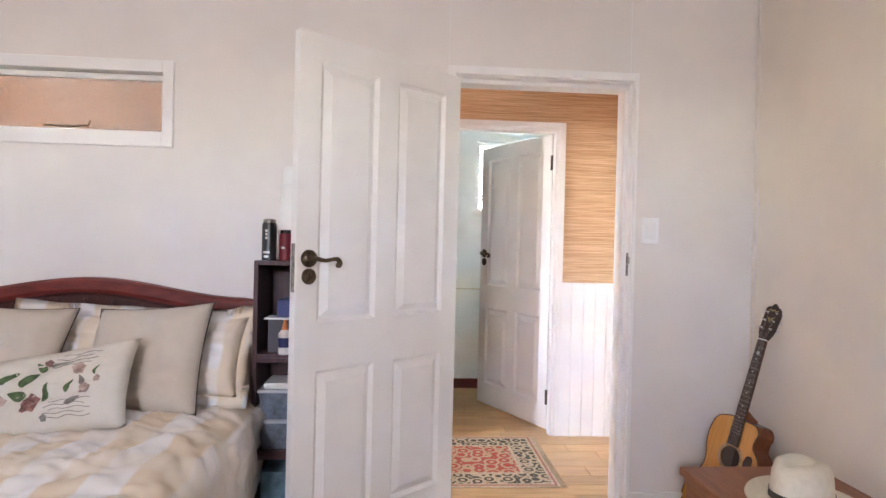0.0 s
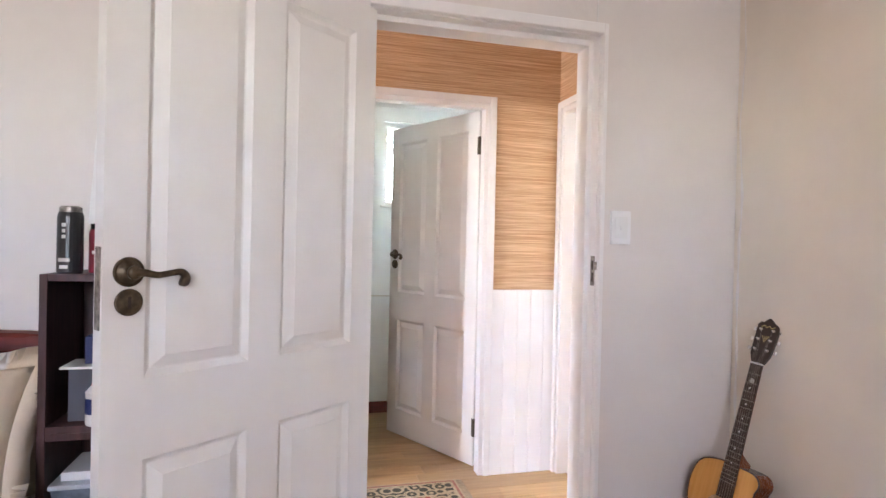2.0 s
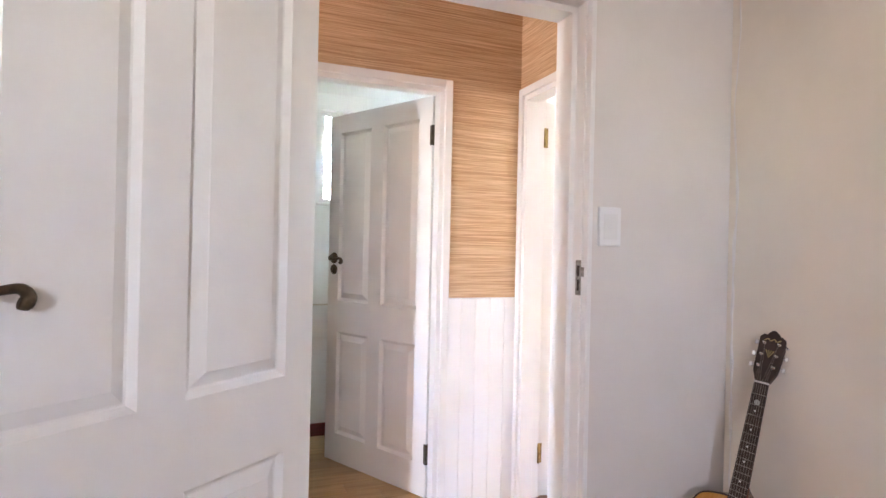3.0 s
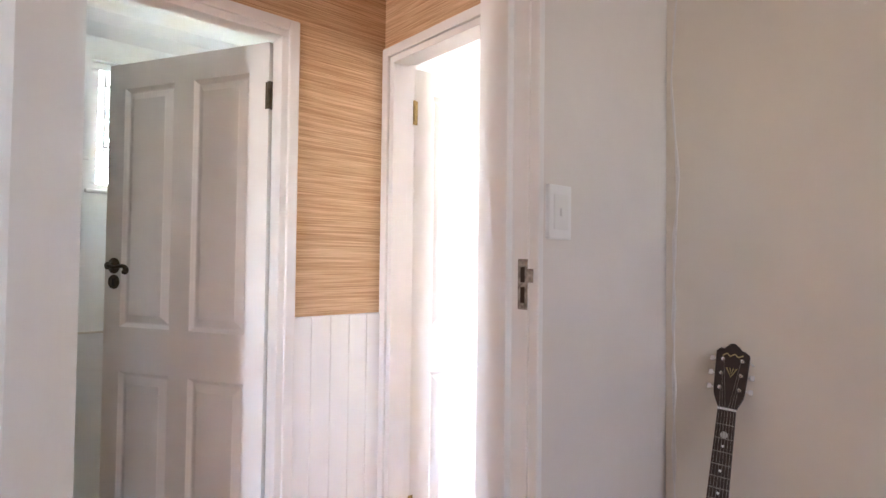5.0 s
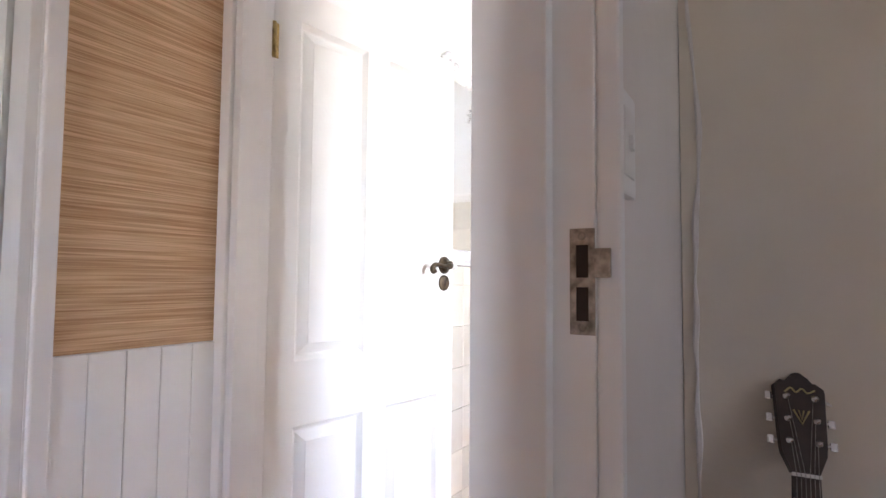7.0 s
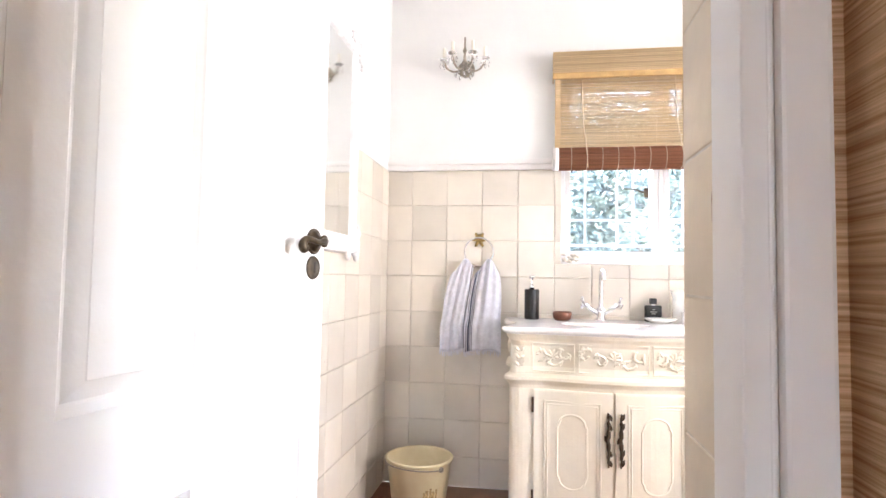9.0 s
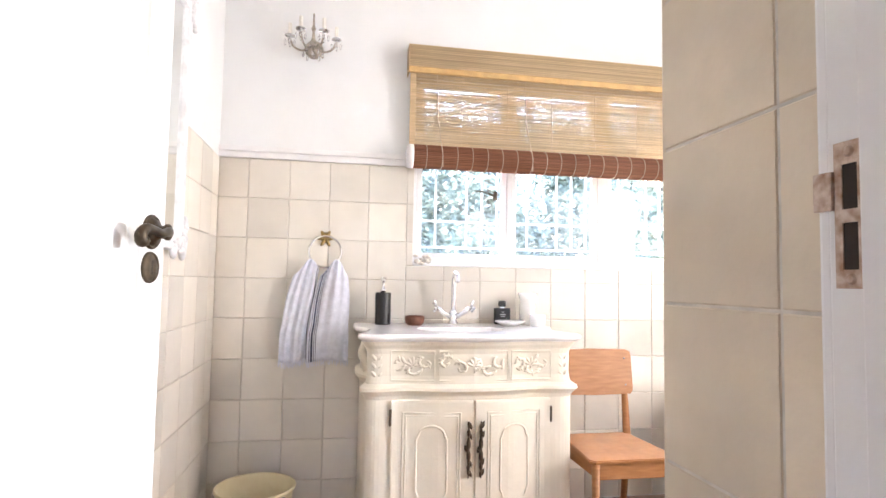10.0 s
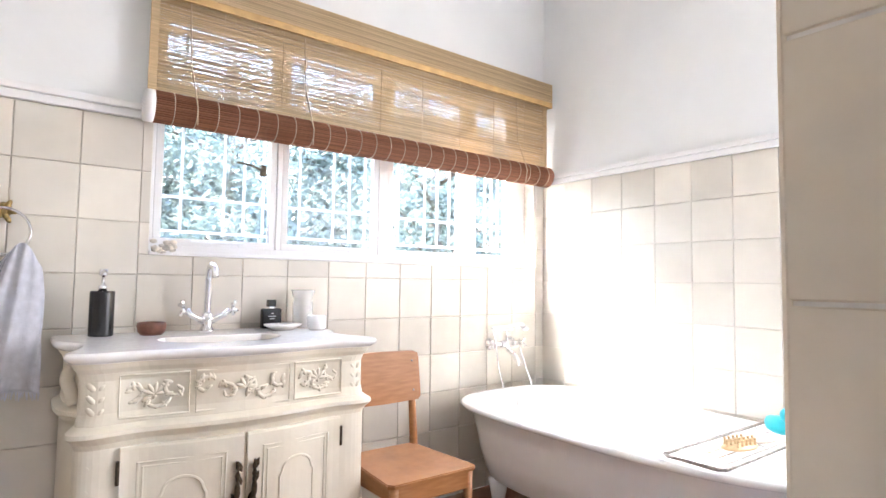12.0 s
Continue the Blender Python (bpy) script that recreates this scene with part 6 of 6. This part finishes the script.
fb = part("fingerboard", loft([[(-0.0215, 0, -0.004), (0.0215, 0, -0.004), (0.0205, 0, 0.0015), (-0.0205, 0, 0.0015)], [(-0.028, -0.49, -0.0095), (0.028, -0.49, -0.0095), (0.0275, -0.49, 0.0005), (-0.0275, -0.49, 0.0005)]]), EBONY, gt)
for k in range(1, 20):
    y = -0.648 * (1 - 2 ** (-k / 12))
    w = 0.021 + 0.0065 * (-y / 0.49)
    part("fret", B((-w, w, y - 0.001, y + 0.001, 0.0004, 0.0028)), STEEL, fb)
    if k in (3, 5, 7, 9, 12, 15):
        part("inlay", lathe([(0, 0), (0.0035, 0), (0, 0.0004)], 8, Matrix.Translation((0, y + 0.014, 0.0016))), PLASTIC, fb)
part("inlay", lathe([(0, 0), (0.009, 0), (0, 0.0005)], 12, Matrix.Translation((0, -0.062, 0.0016))), material("pearl", (0.5, 0.5, 0.48), 0.3), fb)
part("nut", B((-0.0215, 0.0215, -0.001, 0.005, -0.003, 0.005), bevel=0.001), PLASTIC, gt)
hd_o = [(-0.021, 0.005), (-0.034, 0.035), (-0.036, 0.05), (-0.040, 0.150), (-0.030, 0.160), (-0.022, 0.158), (-0.010, 0.172), (0.0, 0.176), (0.010, 0.172), (0.022, 0.158), (0.030, 0.160), (0.040, 0.150), (0.036, 0.05), (0.034, 0.035), (0.021, 0.005)]
HM = Matrix.Rotation(radians(-8), 4, "X")
head = part("headstock", move(prism(hd_o[::-1], -0.016, 0.0, 0.0015), HM), EBONY, gt, "black headstock")
for s in (-1, 1):
    for y in (0.055, 0.092, 0.130):
        part("post", move(lathe([(0, 0), (0.006, 0), (0.006, 0.003), (0.003, 0.004), (0.003, 0.012), (0, 0.012)], 10, Matrix.Translation((s * 0.022, y, 0.0))), HM), CHROME, head, smooth=True)
        kn = part("tuner", move(tube([(s * 0.030, y, -0.009), (s * 0.043, y, -0.009)], 0.003, 8), HM), CHROME, head)
        part("tuner_button", move(B((min(s * 0.042, s * 0.054), max(s * 0.042, s * 0.054), y - 0.0075, y + 0.0075, -0.012, -0.006), bevel=0.0028), HM), CHROME, kn)
GOLDP = material("gold_print", (0.45, 0.36, 0.16), 0.5)
part("logo_mark", move(tube(spline([(-0.024, 0.138, 0.0006), (-0.014, 0.146, 0.0006), (-0.006, 0.139, 0.0006), (0.004, 0.146, 0.0006), (0.012, 0.139, 0.0006), (0.024, 0.145, 0.0006)], 5), 0.0016, 5), HM), GOLDP, head)
part("emblem", move(merge(tube([(-0.012, 0.108, 0.0006), (0.0, 0.085, 0.0006), (0.012, 0.108, 0.0006)], 0.0018, 5), tube([(-0.004, 0.108, 0.0006), (0.0, 0.092, 0.0006), (0.004, 0.108, 0.0006)], 0.0014, 5)), HM), GOLDP, head)
for k in range(6):
    x = (k - 2.5)
    part("string", tube([(x * 0.0066, 0.002, 0.0055), (x * 0.0098, -0.722, 0.003)], 0.0006, 4), STEEL, gt)
    part("string", tube([(x * 0.0066, 0.002, 0.0055), ((-1 if k < 3 else 1) * 0.02, (0.055, 0.092, 0.130)[k if k < 3 else 5 - k], -0.006 - 0.176 * (0.055, 0.092, 0.130)[k if k < 3 else 5 - k] + 0.012)], 0.0005, 4), STEEL, gt)

# ---- hall rug ----
def rug_material(name, ground, motif, dark, scale):
    m = material(name, ground, 0.95, bump=0.5, bump_scale=500)
    n, l = m.node_tree.nodes, m.node_tree.links
    tc = n.new("ShaderNodeTexCoord")
    v = n.new("ShaderNodeTexVoronoi")
    v.feature = "F1"
    v.inputs["Scale"].default_value, v.inputs["Randomness"].default_value = scale, 0.55
    l.new(tc.outputs["Object"], v.inputs["Vector"])
    w = n.new("ShaderNodeMath")
    w.operation = "MULTIPLY"
    w.inputs[1].default_value = 15.0
    sn = n.new("ShaderNodeMath")
    sn.operation = "SINE"
    l.new(v.outputs["Distance"], w.inputs[0])
    l.new(w.outputs[0], sn.inputs[0])
    r = n.new("ShaderNodeValToRGB")
    r.color_ramp.interpolation = "CONSTANT"
    e = r.color_ramp.elements
    e[0].position, e[0].color = 0.0, (*ground, 1)
    e[1].position, e[1].color = 0.42, (*dark, 1)
    x = e.new(0.56)
    x.color = (*motif, 1)
    x = e.new(0.9)
    x.color = (*ground, 1)
    mr = n.new("ShaderNodeMapRange")
    mr.inputs["From Min"].default_value = -1.0
    no = n.new("ShaderNodeTexNoise")
    no.inputs["Scale"].default_value = scale * 2.2
    l.new(tc.outputs["Object"], no.inputs["Vector"])
    ad = n.new("ShaderNodeMath")
    ad.operation = "ADD"
    l.new(sn.outputs[0], ad.inputs[0])
    l.new(no.outputs[0], ad.inputs[1])
    mr.inputs["From Max"].default_value = 1.9
    l.new(ad.outputs[0], mr.inputs[0])
    l.new(mr.outputs[0], r.inputs[0])
    l.new(r.outputs[0], n["Principled BSDF"].inputs["Base Color"])
    return m


CREAMW = material("cream_rug_wool", (0.55, 0.44, 0.30), 0.95, vary=0.1, scale=60, bump=0.5, bump_scale=500)
RX0, RX1, RY0, RY1 = -0.62, 0.800, 2.672, 3.435
rug = thing("persian_rug", "red and green patterned rug with cream borders on the plank floor", "rug", m=pose(0, 0, 0, 0, 0, 0))
part("base", B((RX0, RX1, RY0, RY1, 0.0005, 0.0075), bevel=0.002), CREAMW, rug, "cream woven edge")


def band(o, i, z):
    return merge(B((RX0 + o, RX1 - o, RY0 + o, RY0 + i, 0.006, z)), B((RX0 + o, RX1 - o, RY1 - i, RY1 - o, 0.006, z)), B((RX0 + o, RX0 + i, RY0 + i, RY1 - i, 0.006, z)), B((RX1 - i, RX1 - o, RY0 + i, RY1 - i, 0.006, z)))


part("outer_stripe", band(0.012, 0.026, 0.0082), material("rose_rug_wool", (0.42, 0.20, 0.15), 0.95, vary=0.2, scale=80), rug)
part("border", band(0.040, 0.160, 0.0084), rug_material("green_border_wool", (0.060, 0.060, 0.042), (0.50, 0.40, 0.27), (0.24, 0.19, 0.12), 15.0), rug, "dark green floral border")
part("inner_stripe", band(0.165, 0.180, 0.0084), CREAMW, rug)
part("field", B((RX0 + 0.180, RX1 - 0.180, RY0 + 0.180, RY1 - 0.180, 0.006, 0.0086)), rug_material("red_field_wool", (0.42, 0.07, 0.04), (0.50, 0.33, 0.20), (0.16, 0.09, 0.05), 13.0), rug, "red floral field")
fr = []
for k in range(150):
    y = RY0 + 0.004 + (RY1 - RY0 - 0.008) * k / 149
    fr.append(tube([(RX1 - 0.002, y, 0.004), (RX1 + 0.020, y + TW.uniform(-0.004, 0.004), 0.003), (RX1 + 0.034, y + TW.uniform(-0.007, 0.007), 0.0025)], 0.0018, 4))
tagged(part("fringe", merge(*fr), CREAMW, rug, "cream fringe"), kind="stuff")

# ---- plank floor ----
PR = random.Random(8)
y = HS - 0.06
plank_mesh = {}
while y < 4.70:
    x = -2.75 - PR.uniform(0, 0.9)
    while x < 2.25:
        L = PR.choice((0.8, 1.0, 1.2))
        a, b = max(x, -2.75), min(x + L, 2.25)
        if y < HN + 0.03:
            b = min(b, 1.44)
        if b - a > 0.05:
            key = round(b - a, 3)
            if key not in plank_mesh:
                bm = B((0, b - a - 0.0012, 0, 0.1188, -0.012, 0.0), bevel=0.0012, seg=1)
                me = bpy.data.meshes.new("plank")
                bm.to_mesh(me)
                bm.free()
                me.materials.append(PLANK)
                plank_mesh[key] = me
            ob = new("plank", plank_mesh[key])
            ob.parent = floor_2
            ob.location = (a, y, 0.0)
        x += L
    y += 0.12

# ---- wall tiles ----
tile_mesh = {}


def tile(parent, mat, axis, s, a0, a1, z0, z1, at, thick=0.008):
    """One tile on a wall. axis 'x': on a plane of x, along y; s: the side to which it faces."""
    g = 0.0011
    key = (axis, s, round(a1 - a0, 3), round(z1 - z0, 3), mat.name, thick)
    if key not in tile_mesh:
        w, h = a1 - a0 - 2 * g, z1 - z0 - 2 * g
        e = 0.0022
        bm = bmesh.new()
        lo = [[bm.verts.new(p) for p in ((i, d, i), (w - i, d, i), (w - i, d, h - i), (i, d, h - i))] for i, d in ((0, 0), (0, thick - e), (e, thick))]
        for p, q in zip(lo, lo[1:]):
            for k in range(4):
                bm.faces.new((p[k], p[(k + 1) % 4], q[(k + 1) % 4], q[k]))
        bm.faces.new(lo[-1])
        if axis == "x":
            for v in bm.verts:
                v.co = Vector((v.co.y * s, v.co.x, v.co.z))
        else:
            for v in bm.verts:
                v.co = Vector((v.co.x, v.co.y * s, v.co.z))
        bmesh.ops.recalc_face_normals(bm, faces=bm.faces)
        out = sum((f.normal * f.calc_area() for f in bm.faces), Vector())
        if (out.x if axis == "x" else out.y) * s < 0:
            bmesh.ops.reverse_faces(bm, faces=bm.faces)
        me = bpy.data.meshes.new("tile")
        bm.to_mesh(me)
        bm.free()
        me.materials.append(mat)
        tile_mesh[key] = me
    ob = new("tile", tile_mesh[key])
    ob.parent = parent
    ob.location = (at, a0 + g, z0 + g) if axis == "x" else (a0 + g, at, z0 + g)
    return ob


def tile_wall(parent, mat, axis, s, a0, a1, z0, z1, aj, zj, at, hole=None):
    """Tiles between limits, with joints at aj and zj and every 0.2 m from them."""
    aa = sorted({a0, a1, *[aj + 0.2 * k for k in range(-30, 30) if a0 + 0.004 < aj + 0.2 * k < a1 - 0.004]})
    zz = sorted({z0, z1, *[zj + 0.2 * k for k in range(-30, 30) if z0 + 0.004 < zj + 0.2 * k < z1 - 0.004]})
    for p, q in zip(aa, aa[1:]):
        for u, v in zip(zz, zz[1:]):
            if hole and p >= hole[0] - 0.001 and q <= hole[1] + 0.001 and u >= hole[2] - 0.001:
                continue
            if hole and q > hole[0] + 0.002 and p < hole[1] - 0.002 and v > hole[2] + 0.002:
                if u < hole[2] - 0.02:
                    tile(parent, mat, axis, s, p, q, u, hole[2], at)
                if p < hole[0] - 0.02:
                    tile(parent, mat, axis, s, p, hole[0], max(u, hole[2]), v, at)
                if q > hole[1] + 0.02:
                    tile(parent, mat, axis, s, hole[1], q, max(u, hole[2]), v, at)
                continue
            tile(parent, mat, axis, s, p, q, u, v, at)


tile_wall(wall_7, TILE, "x", -1, BATH_S, BATH_N - 0.006, 0.0, 1.763, 3.437, 1.763, BATH_E, (0.46, 2.60, 1.24))
tile_wall(wall_8, TILE, "y", -1, 1.51, BATH_E - 0.008, 0.0, 1.763, 3.90, 1.763, BATH_N)
tile_wall(wall_9, TILE, "y", 1, 1.80, BATH_E - 0.008, 0.0, 1.763, 3.858, 1.763, BATH_S, (1.87, 2.50, 1.0))
tile_wall(wall_1, STONE_TILE, "y", 1, 1.512, 1.803, 0.0, H, 1.604, 1.337, HS + 0.006)
setting("tile_backing", B((1.512, 1.797, HS, HS + 0.0125, 0, H)), GROUT, "grey grout behind the tiles", "wall")
setting("wall_12", B((1.7905, 1.800, BATH_S, HS + 0.004, 0, H)), WHITE_WALL, "white bathroom wall", "wall")
setting("corner_strip", tube([(1.800, HS + 0.010, 0.0), (1.800, HS + 0.010, H)], 0.0045, 8), STONE_TILE, "rounded tile corner", "trim")

# wrinkled paper edge in the bedroom corner
wz = [k * 0.02 for k in range(int(H / 0.02))]
ridge = tube([(BE - 0.001 - 0.003 * noise.noise(Vector((z * 2.2, 0.5, 0))), BN - 0.028 - 0.018 * noise.noise(Vector((z * 3.1, 7.0, 0))) - 0.006 * noise.noise(Vector((z * 11, 3.0, 0))), z) for z in wz], [0.002 + 0.008 * abs(noise.noise(Vector((z * 5, 1.0, 2.0)))) for z in wz], 6)
setting("corner_crease", ridge, PLASTER, "wrinkled wallpaper edge in the corner", "trim")
